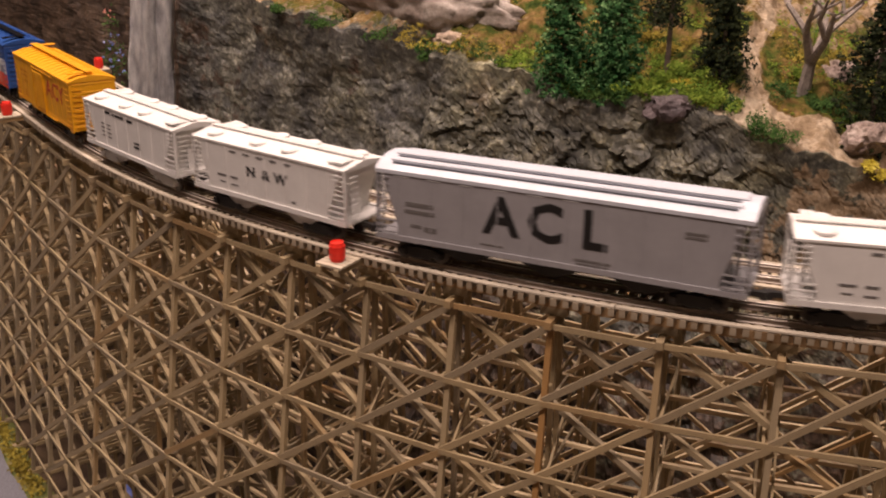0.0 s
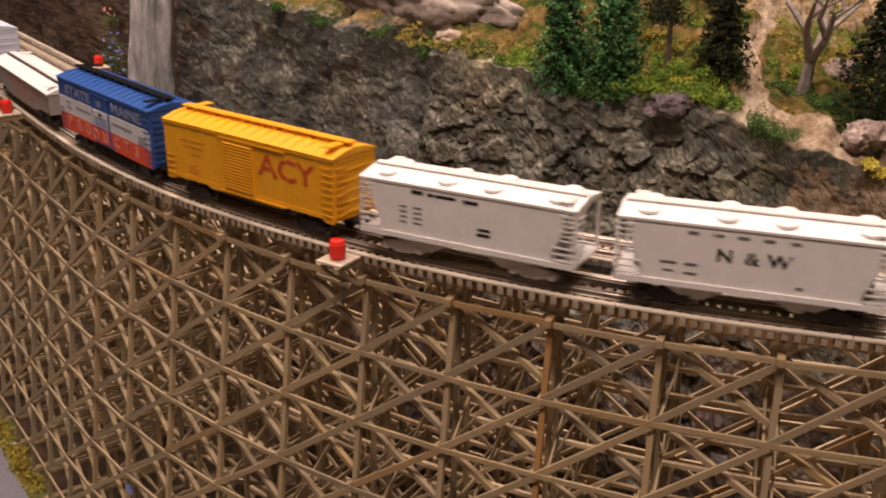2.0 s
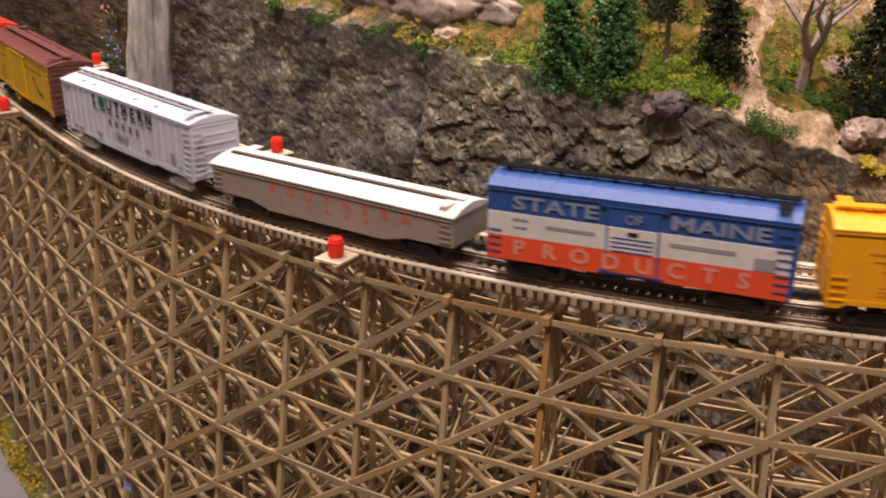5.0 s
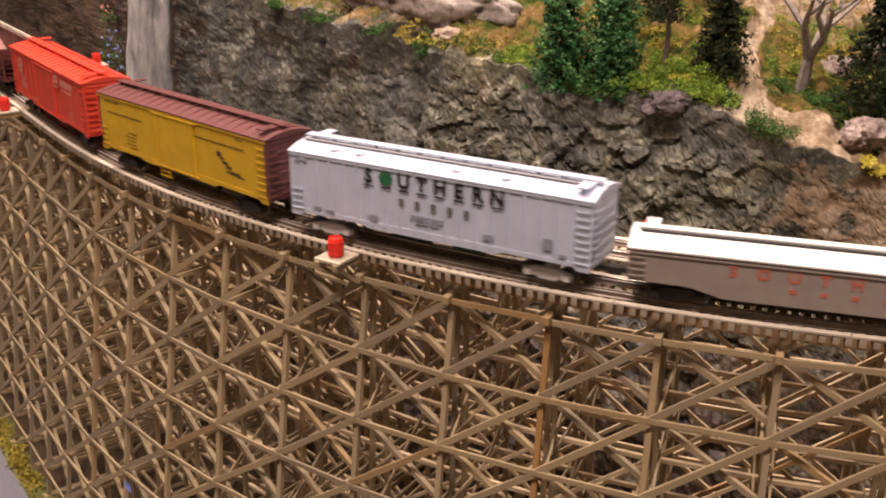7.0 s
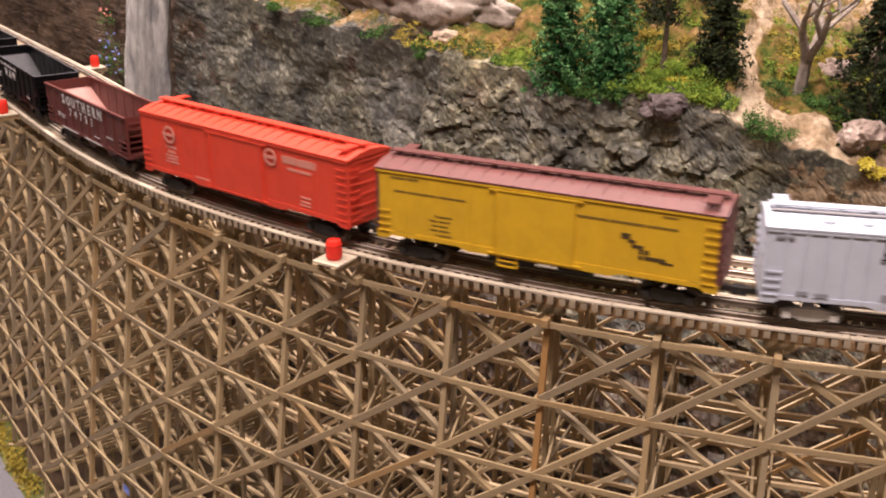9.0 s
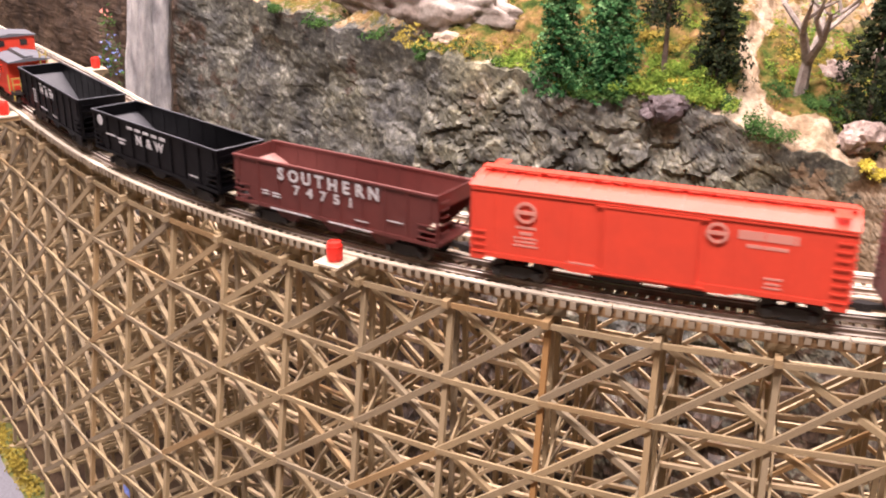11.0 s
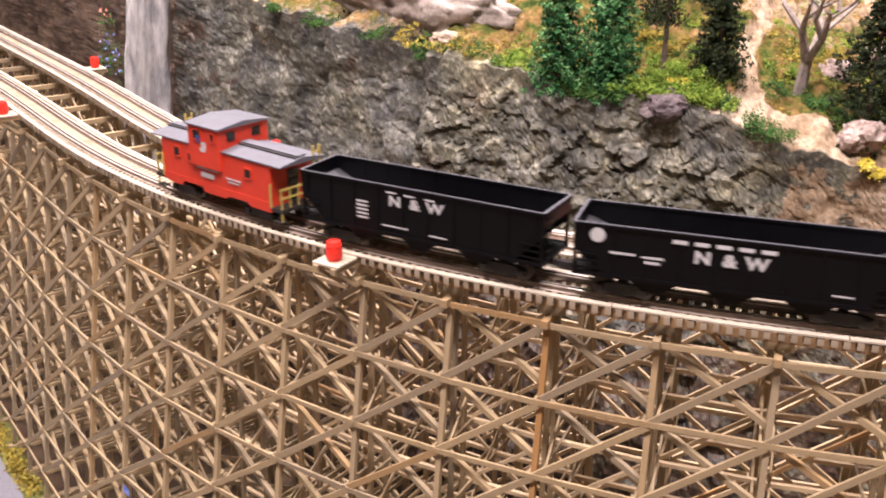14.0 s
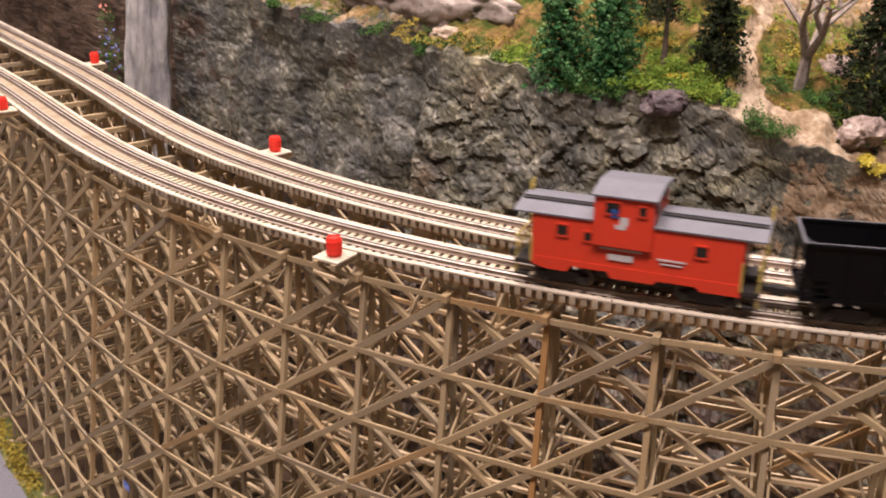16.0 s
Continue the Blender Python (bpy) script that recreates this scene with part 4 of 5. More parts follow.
def ladder(t, material, x, y, z0, z1, across, n, name="ladder"):
    """Rungs on a side (across='x') or an end (across='y')."""
    bm = bmesh.new()
    for k in range(n):
        z = z0 + (z1 - z0) * (k + 0.5) / n
        if across == "x":
            box(bm, x - 0.0032, x + 0.0032, y - 0.0009, y - 0.0005, z - 0.00024, z + 0.00024)
            for q in (-0.003, 0.003):
                box(bm, x + q - 0.0003, x + q + 0.0003, y - 0.0008, y + 0.0002, z - 0.0002, z + 0.0002)
        else:
            s = 1 if x > 0 else -1
            box(bm, min(x + s * 0.0006, x + s * 0.0011), max(x + s * 0.0006, x + s * 0.0011), y - 0.0032, y + 0.0032, z - 0.00035, z + 0.00035)
            for q in (-0.003, 0.003):
                box(bm, min(x, x + s * 0.001), max(x, x + s * 0.001), y + q - 0.0003, y + q + 0.0003, z - 0.0003, z + 0.0003)
    part(name, bm, material, t)


def gable(t, L, zt, rise, material, ribs=0.0088, over=0.0007, label=""):
    bm = bmesh.new()
    w = HW + over
    prism_x(bm, ((-w, zt - 0.0008), (-w, zt), (-HW * 0.5, zt + rise * 0.72), (0, zt + rise), (HW * 0.5, zt + rise * 0.72), (w, zt), (w, zt - 0.0008)), -L / 2 - 0.0006, L / 2 + 0.0006)
    roof = part("roof", bm, material, t, label)
    if ribs:
        for x in np.arange(-L / 2 + ribs / 2, L / 2, ribs):
            bm = bmesh.new()
            prism_x(bm, ((-w - 0.0001, zt + 0.0001), (-HW * 0.5, zt + rise * 0.72 + 0.0006), (0, zt + rise + 0.0006), (HW * 0.5, zt + rise * 0.72 + 0.0006), (w + 0.0001, zt + 0.0001), (0, zt + rise * 0.3)), x - 0.0005, x + 0.0005)
            part("roof_rib", bm, material, roof)
    return roof


def walkway(t, L, z, material, laterals=True, y=0.0, width=0.0062):
    bm = bmesh.new()
    n = 3
    for k in range(n):
        yy = y - width / 2 + width * (k + 0.5) / n
        box(bm, -L / 2, L / 2, yy - width / n * 0.42, yy + width / n * 0.42, z, z + 0.0007)
    for x in np.arange(-L / 2 + 0.004, L / 2, 0.0135):
        box(bm, x - 0.0005, x + 0.0005, y - width * 0.3, y + width * 0.3, z - 0.0024, z)
    part("running_board", bm, material, t)
    if laterals:
        for sx in (-1, 1):
            bm = bmesh.new()
            x = sx * (L / 2 - 0.006)
            ya, yb = (-0.0148, -0.0035) if sx > 0 else (0.0035, 0.0148)
            for q in (-0.0022, 0.0, 0.0022):
                box(bm, x + q - 0.0009, x + q + 0.0009, ya, yb, z - 0.0008, z - 0.0002)
            part("roof_platform", bm, material, t)


def ribbed_end(t, L, zb, zt, rise, material, n=6):
    for sx in (-1, 1):
        bm = bmesh.new()
        prism_x(bm, ((-HW, zb), (HW, zb), (HW, zt), (0, zt + rise), (-HW, zt)), min(sx * (L / 2 - 0.0016), sx * L / 2), max(sx * (L / 2 - 0.0016), sx * L / 2))
        end = part("end_wall", bm, material, t)
        for k in range(n):
            bm = bmesh.new()
            z = zb + (zt - zb) * (k + 0.6) / n
            x0, x1 = sx * (L / 2 - 0.0004), sx * (L / 2 + 0.0003)
            box(bm, min(x0, x1), max(x0, x1), -HW * 0.86, HW * 0.86, z - 0.0009, z + 0.0009)
            soften(bm, 0.0003)
            part("end_rib", bm, material, end)


def boxcar(name, L, zt, zb, rise, side, roof, label, category="boxcar", board=None, end=None, door=None, ribs=0, sill_drop=0.0016, frame_material=None, roof_ribs=0.0088, sideladder=True):
    t = thing(name, label, category, "cars of the train")
    bm = bmesh.new()
    box(bm, -L / 2 + 0.0016, L / 2 - 0.0016, -HW, HW, zb + sill_drop, zt)
    soften(bm, 0.0003)
    body = part("body", bm, side, t)
    # side sill with tabs, deeper between the trucks
    for y in (-HW, HW):
        bm = bmesh.new()
        prism(bm, ((-L / 2 + 0.0002, zb + 0.004), (-L / 2 + 0.0002, zb - 0.0002), (-L / 2 + 0.006, zb - 0.0002), (-L / 2 + 0.009, zb + sill_drop), (-L * 0.24, zb + sill_drop), (-L * 0.21, zb), (L * 0.21, zb), (L * 0.24, zb + sill_drop), (L / 2 - 0.009, zb + sill_drop), (L / 2 - 0.006, zb - 0.0002), (L / 2 - 0.0002, zb - 0.0002), (L / 2 - 0.0002, zb + 0.004)), y - 0.0003, y + 0.0003)
        part("side_sill", bm, side, t)
    for x in (np.arange(-L / 2 + ribs, L / 2 - ribs / 2, ribs) if ribs else ()):
        for y in (-HW, HW):
            bm = bmesh.new()
            box(bm, x - 0.0006, x + 0.0006, y - 0.0006, y + 0.0006, zb + sill_drop + 0.0005, zt - 0.0006)
            part("side_rib", bm, side, t)
    for y in (-1, 1):
        bm = bmesh.new()
        box(bm, -L / 2, L / 2, y * HW - 0.0006, y * HW + 0.0006, zt - 0.0022, zt - 0.0012)
        part("eave_strip", bm, side, t)
    ribbed_end(t, L, zb + 0.0008, zt - 0.0004, rise, end or side)
    gable(t, L, zt, rise, roof, roof_ribs)
    walkway(t, L * 0.985, zt + rise + 0.0019, board or roof)
    if door:
        x0, x1, corr = door
        for y in (-1, 1):
            bm = bmesh.new()
            outline = [(y * (HW - 0.001), zb + 0.0022), (y * (HW + 0.0007), zb + 0.0022)]
            z = zb + 0.004
            while corr and z < zt - 0.0045:
                outline += [(y * (HW + 0.0007), z), (y * (HW + 0.0014), z + 0.0003), (y * (HW + 0.0014), z + 0.0008), (y * (HW + 0.0007), z + 0.0011)]
                z += 0.0019
            prism_x(bm, outline + [(y * (HW + 0.0007), zt - 0.0030), (y * (HW - 0.001), zt - 0.0030)], x0, x1)
            d = part("door", bm, side, t)
            for za in (zt - 0.0034, zb + 0.0012):
                bm = bmesh.new()
                box(bm, x0 - 0.004, x1 + (0.026 if corr else 0.004), y * HW - 0.0011, y * HW + 0.0011, za, za + 0.0008)
                part("door_track", bm, side, t)
            for q in (x0, x1):
                bm = bmesh.new()
                box(bm, q - 0.0004, q + 0.0004, y * HW - 0.0013, y * HW + 0.0013, zb + 0.002, zt - 0.003)
                part("door_post", bm, side, t)
    for sx in (-1, 1):
        if sideladder:
            ladder(t, side, sx * (L / 2 - 0.0046), -HW, zb + 0.002, zt - 0.004 if sx > 0 else zb + 0.017, "x", 8 if sx > 0 else 4)
        ladder(t, end or side, sx * L / 2, -HW + 0.005 if sx > 0 else HW - 0.005, zb + 0.002, zt - 0.004, "y", 8)
    running_gear(t, L, frame_material, z=zb)
    return t


def panel_lines(t, L, zb, zt, n, material):
    for k in range(1, n):
        x = -L / 2 + L * k / n
        for y in (-1, 1):
            bm = bmesh.new()
            box(bm, x - 0.00025, x + 0.00025, y * HW - 0.00025, y * HW + 0.00025, zb + 0.002, zt - 0.002)
            part("rivet_strip", bm, material, t)


def yellow_car():
    L, zt, zb = 0.1432, 0.0484, 0.0115
    t = boxcar("yellow_boxcar", L, zt, zb, 0.0035, M_YELLOW, M_YELLOW, "orange-yellow model boxcar with red initials and ribbed door", door=(-0.0165, 0.0085, True))
    panel_lines(t, L, zb, zt, 12, M_YELLOW)
    letters("ACY", 0.0178, M_LETTER_R, t, 0.0350, 0.0345, bold=0.015, wide=1.26)
    bars(t, M_LETTER_Y, ((-0.045, 0.038, 0.022, 0.0011), (-0.045, 0.0345, 0.018, 0.0010), (-0.044, 0.0300, 0.012, 0.0008), (-0.046, 0.0225, 0.008, 0.0008), (-0.046, 0.0205, 0.009, 0.0008), (-0.046, 0.0185, 0.008, 0.0008)))
    return t


def blue_car():
    L, zt, zb = 0.1444, 0.0490, 0.0115
    t = boxcar("blue_boxcar", L, zt, zb, 0.0035, M_BLUE, M_BLUE, "blue, white and red striped model boxcar with white lettering", board=M_BLACK, door=(-0.012, 0.012, False))
    z1, z2 = zb + 0.0125, zb + 0.0245
    for m, a, b in ((M_REDBAND, zb, z1), (M_BAND, z1, z2)):
        for x0, x1, p in ((-L / 2 + 0.0004, -0.0126, 0.0004), (-0.0118, 0.0118, 0.0012), (0.0126, L / 2 - 0.0015, 0.0004)):
            for y in (-1, 1):
                bm = bmesh.new()
                box(bm, x0, x1, y * HW - p, y * HW + p, a + (0.002 if p > 0.001 and a == zb else 0), b)
                part("painted_band", bm, m, t)
    letters("STATE", 0.0094, M_LETTER_B, t, -0.038, 0.0412, y=-HW - 0.0004, bold=0.02, wide=1.6)
    letters("OF", 0.0066, M_LETTER_B, t, 0.0, 0.0405, y=-HW - 0.0013, bold=0.01)
    letters("MAINE", 0.0094, M_LETTER_B, t, 0.039, 0.0412, y=-HW - 0.0004, bold=0.02, wide=1.6)
    for k, ch in enumerate("PRODUCTS"):
        x = -0.0555 + 0.0153 * k
        letters(ch, 0.0106, M_LETTER_P, t, x, zb + 0.0066, y=-HW - (0.0013 if abs(x) < 0.012 else 0.0005), bold=0.03, wide=1.15)
    bars(t, M_LETTER_S, ((-0.055, 0.0330, 0.008, 0.0014), (-0.055, 0.0290, 0.007, 0.0012), (-0.030, 0.0310, 0.024, 0.0018), (0.032, 0.0310, 0.030, 0.0020), (0.060, 0.0275, 0.010, 0.006)), y=-HW - 0.0004)
    bars(t, M_LETTER_K, ((0.0, 0.0335, 0.005, 0.002),), y=-HW - 0.0012)
    bars(t, M_BLUE, [(0.0, 0.0310 - 0.0022 * k, 0.020, 0.0006) for k in range(4)], y=-HW - 0.0012)
    return t


def reefer():
    L, zt, zb = 0.1767, 0.0500, 0.0122
    t = boxcar("yellow_refrigerator_car", L, zt, zb, 0.0030, M_OCHRE, M_BROWNROOF, "ochre yellow model refrigerator car with brown-red roof and ends", "refrigerator car", end=M_BROWNROOF, board=M_BROWNROOF, door=(-0.021, 0.019, False))
    panel_lines(t, L, zb, zt, 10, M_OCHRE)
    bars(t, M_LETTER_O, ((-0.072, 0.0455, 0.016, 0.0012), (-0.058, 0.0385, 0.040, 0.0010), (-0.050, 0.0280, 0.010, 0.0009), (-0.052, 0.0255, 0.012, 0.0008), (-0.052, 0.0230, 0.009, 0.0008), (-0.052, 0.0205, 0.011, 0.0008), (-0.050, 0.0180, 0.009, 0.0008),
                (-0.010, 0.0335, 0.004, 0.0020), (-0.010, 0.0300, 0.010, 0.0008), (0.002, 0.0295, 0.012, 0.0008), (-0.010, 0.0275, 0.008, 0.0007), (0.042, 0.0400, 0.052, 0.0011), (0.064, 0.0455, 0.007, 0.0009), (-0.072, 0.016, 0.010, 0.0008), (0.078, 0.016, 0.008, 0.0008)))
    bars(t, M_LETTER_D, ((0.044, 0.0335, 0.0045, 0.0028), (0.047, 0.0312, 0.0035, 0.0016), (0.050, 0.0290, 0.0060, 0.0016), (0.053, 0.0268, 0.0050, 0.0022), (0.057, 0.0240, 0.0130, 0.0018), (0.064, 0.0228, 0.0060, 0.0010)))
    # hanging step under the door
    bm = bmesh.new()
    for x in (-0.020, -0.010):
        box(bm, x - 0.0005, x + 0.0005, -HW, -HW + 0.0008, 0.0070, 0.0125)
    for z in (0.0070, 0.0098):
        box(bm, -0.020, -0.010, -HW - 0.0004, -HW + 0.0012, z, z + 0.0007)
    part("step", bm, M_OCHRE, t)
    return t


def red_car():
    L, zt, zb = 0.1771, 0.0500, 0.0118
    t = boxcar("red_boxcar", L, zt, zb, 0.0030, M_RED, M_RED, "bright red-orange model boxcar with white lettering", door=(-0.022, 0.022, False))
    panel_lines(t, L, zb, zt, 14, M_RED)
    for x, z, r in ((-0.060, 0.0390, 0.0055), (0.030, 0.0415, 0.0050)):
        bm = bmesh.new()
        prof = ((r * 0.72, -0.0001), (r, -0.0001), (r, 0.0001), (r * 0.72, 0.0001))
        m = Matrix.Translation((x, -HW - 0.0009, z)) @ pose(0, 0, 0, 90)
        rings = [[bm.verts.new(m @ Vector((q * math.cos(a), q * math.sin(a), h))) for a in np.linspace(0, 2 * math.pi, 24, endpoint=False)] for q, h in prof]
        for a, b in zip(rings, rings[1:] + rings[:1]):
            for j in range(24):
                bm.faces.new((a[j], a[(j + 1) % 24], b[(j + 1) % 24], b[j]))
        box(bm, x - r, x + r, -HW - 0.0011, -HW - 0.0008, z - 0.0009, z + 0.0009)
        part("round_emblem", bm, M_LETTER_V, t)
    bars(t, M_LETTER_V, ((-0.060, 0.0310, 0.010, 0.0014), (-0.060, 0.0280, 0.007, 0.0016), (-0.060, 0.0255, 0.012, 0.0010), (-0.060, 0.0235, 0.011, 0.0010), (-0.060, 0.0215, 0.013, 0.0010), (0.052, 0.0420, 0.026, 0.0042), (0.052, 0.0370, 0.018, 0.0016), (0.002, 0.0330, 0.006, 0.0008), (0.002, 0.0300, 0.012, 0.0008), (0.004, 0.0240, 0.008, 0.0007), (0.056, 0.0225, 0.008, 0.0010), (0.056, 0.0200, 0.007, 0.0010), (0.056, 0.0180, 0.008, 0.0008), (-0.032, 0.0165, 0.014, 0.0008)))
    return t


def pale_boxcar():
    L, zt, zb = 0.1761, 0.0478, 0.0118
    t = boxcar("pale_grey_boxcar", L, zt, zb, 0.0034, M_COOL, M_COOL, "pale silver-grey ribbed model boxcar with black lettering", ribs=0.0088, frame_material=M_WHITE, roof_ribs=0)
    for x in (-0.062, -0.046, 0.012, 0.040):
        for y in (-1, 1):
            bm = bmesh.new()
            lathe(bm, ((0.0032, 0), (0.0032, 0.0010), (0.0026, 0.0014)), Matrix.Translation((x, y * 0.0095, zt + 0.0016)), 14)
            part("roof_hatch", bm, M_COOL, t)
    # the running board's shadow, laid on the roof as a grey strip
    bm = bmesh.new()
    box(bm, -L / 2 + 0.002, L / 2 - 0.006, -0.0052, -0.0034, zt + 0.0036, zt + 0.0042)
    part("walkway_shadow_strip", bm, M_GREYCAR, t)
    word = "SOUTHERN"
    for k, ch in enumerate(word):
        letters(ch, 0.0108, M_LETTER_G if k == 1 else M_LETTER_K, t, -0.0365 + 0.0107 * k, 0.0412, y=-HW - 0.0007, bold=0.03)
    bm = bmesh.new()
    lathe(bm, ((0.0024, -0.0001), (0.0024, 0.0001)), Matrix.Translation((-0.0258, -HW - 0.0007, 0.0412)) @ pose(0, 0, 0, 90), 18)
    part("round_emblem", bm, M_LETTER_G, t)
    bars(t, M_LETTER_K, [(-0.0365 + 0.0107 * k, 0.0362, 0.006, 0.0007) for k in range(8)], y=-HW - 0.0006)
    bars(t, M_LETTER_S, [(-0.001, 0.0240, 0.020, 0.0006), (-0.001, 0.0222, 0.020, 0.0006), (-0.001, 0.0204, 0.014, 0.0006), (-0.034, 0.0185, 0.006, 0.003), (0.034, 0.0200, 0.006, 0.003), (0.066, 0.0225, 0.005, 0.006), (0.074, 0.018, 0.004, 0.0016), (-0.062, 0.017, 0.006, 0.002), (-0.070, 0.0175, 0.005, 0.002), (-0.080, 0.0435, 0.008, 0.001)], y=-HW - 0.0006)
    bars(t, M_LETTER_F, [(-0.0165 + 0.0095 * k, 0.0300, 0.0028, 0.0040) for k in range(5)], y=-HW - 0.0006)
    return t


def grey_low_car():
    L, zt = 0.1696, 0.0285
    t = thing("covered_gondola", "low warm grey covered gondola with white roof and red lettering", "gondola", "cars of the train")
    bm = bmesh.new()
    prism(bm, ((-L / 2, zt), (-L / 2, 0.0118), (-L * 0.33, 0.0112), (-L * 0.24, 0.0072), (L * 0.24, 0.0072), (L * 0.33, 0.0112), (L / 2, 0.0118), (L / 2, zt)), -HW, HW)
    soften(bm, 0.0003)
    body = part("body", bm, M_GREY, t)
    bm = bmesh.new()
    for y in (-1, 1):
        box(bm, -L / 2, L / 2, y * HW - 0.0006, y * HW + 0.0006, zt - 0.0030, zt - 0.0020)
    part("top_rail", bm, M_GREY, t)
    gable(t, L, zt, 0.0042, M_WHITE, 0, 0.0009, "white roof")
    walkway(t, L * 0.97, zt + 0.0046, M_WHITE, True, width=0.0055)
    # a dark strip stands in for the shadow under the board's near edge
    bm = bmesh.new()
    box(bm, -L / 2 + 0.004, L / 2 - 0.006, -0.0048, -0.0032, zt + 0.0036, zt + 0.0046)
    part("board_shadow", bm, M_DARK, t)
    word = "SOUTHERN"
    for k, ch in enumerate(word):
        letters(ch, 0.0076, M_LETTER_H, t, -0.0370 + 0.0132 * k, 0.0215, bold=0.04)
    bars(t, M_LETTER_H, [(-0.0105 + 0.0132 * k, 0.0150, 0.003, 0.0022) for k in range(4)])
    for sx in (-1, 1):
        ladder(t, M_GREY, sx * (L / 2 - 0.0046), -HW, 0.013, zt - 0.003, "x", 4)
    running_gear(t, L, M_DARK, False)
    return t


def covered_hopper(name, L, zt, material, label, hatches=4, big=False, dark_gear=False):
    t = thing(name, label, "covered hopper", "cars of the train")
    zb = 0.0135
    inset = 0.013
    bm = bmesh.new()
    # sides: slope sheets cut the lower corners off
    prism(bm, ((-L / 2 + 0.004, zt), (-L / 2 + 0.0045, zt - 0.006), (-L / 2 + inset, zb + 0.004), (-L / 2 + inset, zb), (L / 2 - inset, zb), (L / 2 - inset, zb + 0.004), (L / 2 - 0.0045, zt - 0.006), (L / 2 - 0.004, zt)), -HW, HW)
    soften(bm, 0.0004)
    part("body", bm, material, t)
    for x in (np.arange(-L / 2 + inset, L / 2 - inset + 0.001, (L - 2 * inset) / (9 if big else 6))):
        for y in (-HW, HW):
            bm = bmesh.new()
            box(bm, x - 0.0003, x + 0.0003, y - 0.0003, y + 0.0003, zb + 0.001, zt - 0.002)
            part("weld_seam", bm, material, t)
    bm = bmesh.new()
    w = HW + 0.0005
    if big:
        prism_x(bm, ((-w, zt - 0.002), (-w, zt), (-HW * 0.75, zt + 0.0030), (-HW * 0.35, zt + 0.0046), (0, zt + 0.0050), (HW * 0.35, zt + 0.0046), (HW * 0.75, zt + 0.0030), (w, zt), (w, zt - 0.002)), -L / 2, L / 2)
    else:
        prism_x(bm, ((-w, zt - 0.0012), (-w, zt), (0, zt + 0.0028), (w, zt), (w, zt - 0.0012)), -L / 2, L / 2)
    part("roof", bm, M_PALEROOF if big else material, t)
    # sills, corner posts and end platforms
    bm = bmesh.new()
    for y in (-1, 1):
        box(bm, -L / 2, L / 2, y * HW - 0.0009, y * HW + 0.0005, zb - 0.0012, zb + 0.0016)
        for sx in (-1, 1):
            box(bm, sx * (L / 2 - 0.0008) - 0.0008, sx * (L / 2 - 0.0008) + 0.0008, y * (HW - 0.0008) - 0.0008, y * (HW - 0.0008) + 0.0008, zb, zt)
    for sx in (-1, 1):
        box(bm, min(sx * L / 2, sx * (L / 2 - inset)), max(sx * L / 2, sx * (L / 2 - inset)), -HW, HW, zb - 0.0010, zb + 0.0004)
        box(bm, sx * (L / 2 - 0.008) - 0.0006, sx * (L / 2 - 0.008) + 0.0006, -0.004, 0.004, zb, zt - 0.008)
    part("end_frame", bm, material, t)
    for sx in (-1, 1):
        for k in range(3):
            bm = bmesh.new()
            z = zb + 0.003 + 0.0032 * k
            box(bm, sx * (L / 2 - 0.006) - 0.0058, sx * (L / 2 - 0.006) + 0.0058, -HW - 0.0008, -HW - 0.0002, z - 0.0004, z + 0.0004)
            part("grab_iron", bm, material, t)
        ladder(t, material, sx * (L / 2 - 0.0045), -HW, zb + 0.012, zt - 0.002, "x", 6)
        ladder(t, material, sx * L / 2, -HW + 0.006, zb + 0.002, zt - 0.003, "y", 8)
    # hopper bays
    bays = (-0.25, 0.25) if not big else (-0.28, 0.0, 0.28)
    for q in bays:
        x, hw = q * (L - 2 * inset), (L - 2 * inset) * (0.22 if not big else 0.15)
        bm = bmesh.new()
        prism(bm, ((x - hw, zb + 0.001), (x - 0.004, 0.0052), (x + 0.004, 0.0052), (x + hw, zb + 0.001)), -HW * 0.78, HW * 0.78)
        part("hopper_bay", bm, material if not big else M_DARK, t)
    if not big:
        for k in range(hatches):
            x = -L / 2 + L * (k + 0.5) / hatches
            for y in (-1, 1):
                bm = bmesh.new()
                lathe(bm, ((0.0050, 0), (0.0050, 0.0013), (0.0042, 0.0018), (0.0012, 0.0019)), Matrix.Translation((x + (0.003 if k % 2 else -0.002), y * 0.0092, zt + 0.0010)), 18)
                part("hatch", bm, material, t)
        walkway(t, L * 0.98, zt + 0.0032, material, True, width=0.0048)
    else:
        for y in (-0.0098, 0.0098):
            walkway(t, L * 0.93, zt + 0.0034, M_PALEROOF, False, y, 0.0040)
        # dark strips draw the shade along the walkways and the hatch
        for y in (-0.0125, -0.0058, 0.0058, 0.0125):
            bm = bmesh.new()
            zz = zt + (0.0050 if abs(y) < 0.01 else 0.0034)
            box(bm, -L * 0.455, L * 0.455, y - 0.0011, y + 0.0011, zz - 0.0012, zz)
            part("trough_shadow", bm, M_TROUGH, t, "dark strip painted as shade beside the roof hatch")
        bm = bmesh.new()
        box(bm, -L * 0.47, L * 0.47, -0.0042, 0.0042, zt + 0.0046, zt + 0.0060)
        soften(bm, 0.0005)
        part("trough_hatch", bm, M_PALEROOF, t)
    running_gear(t, L, M_DARK if big or dark_gear else material, False)
    return t


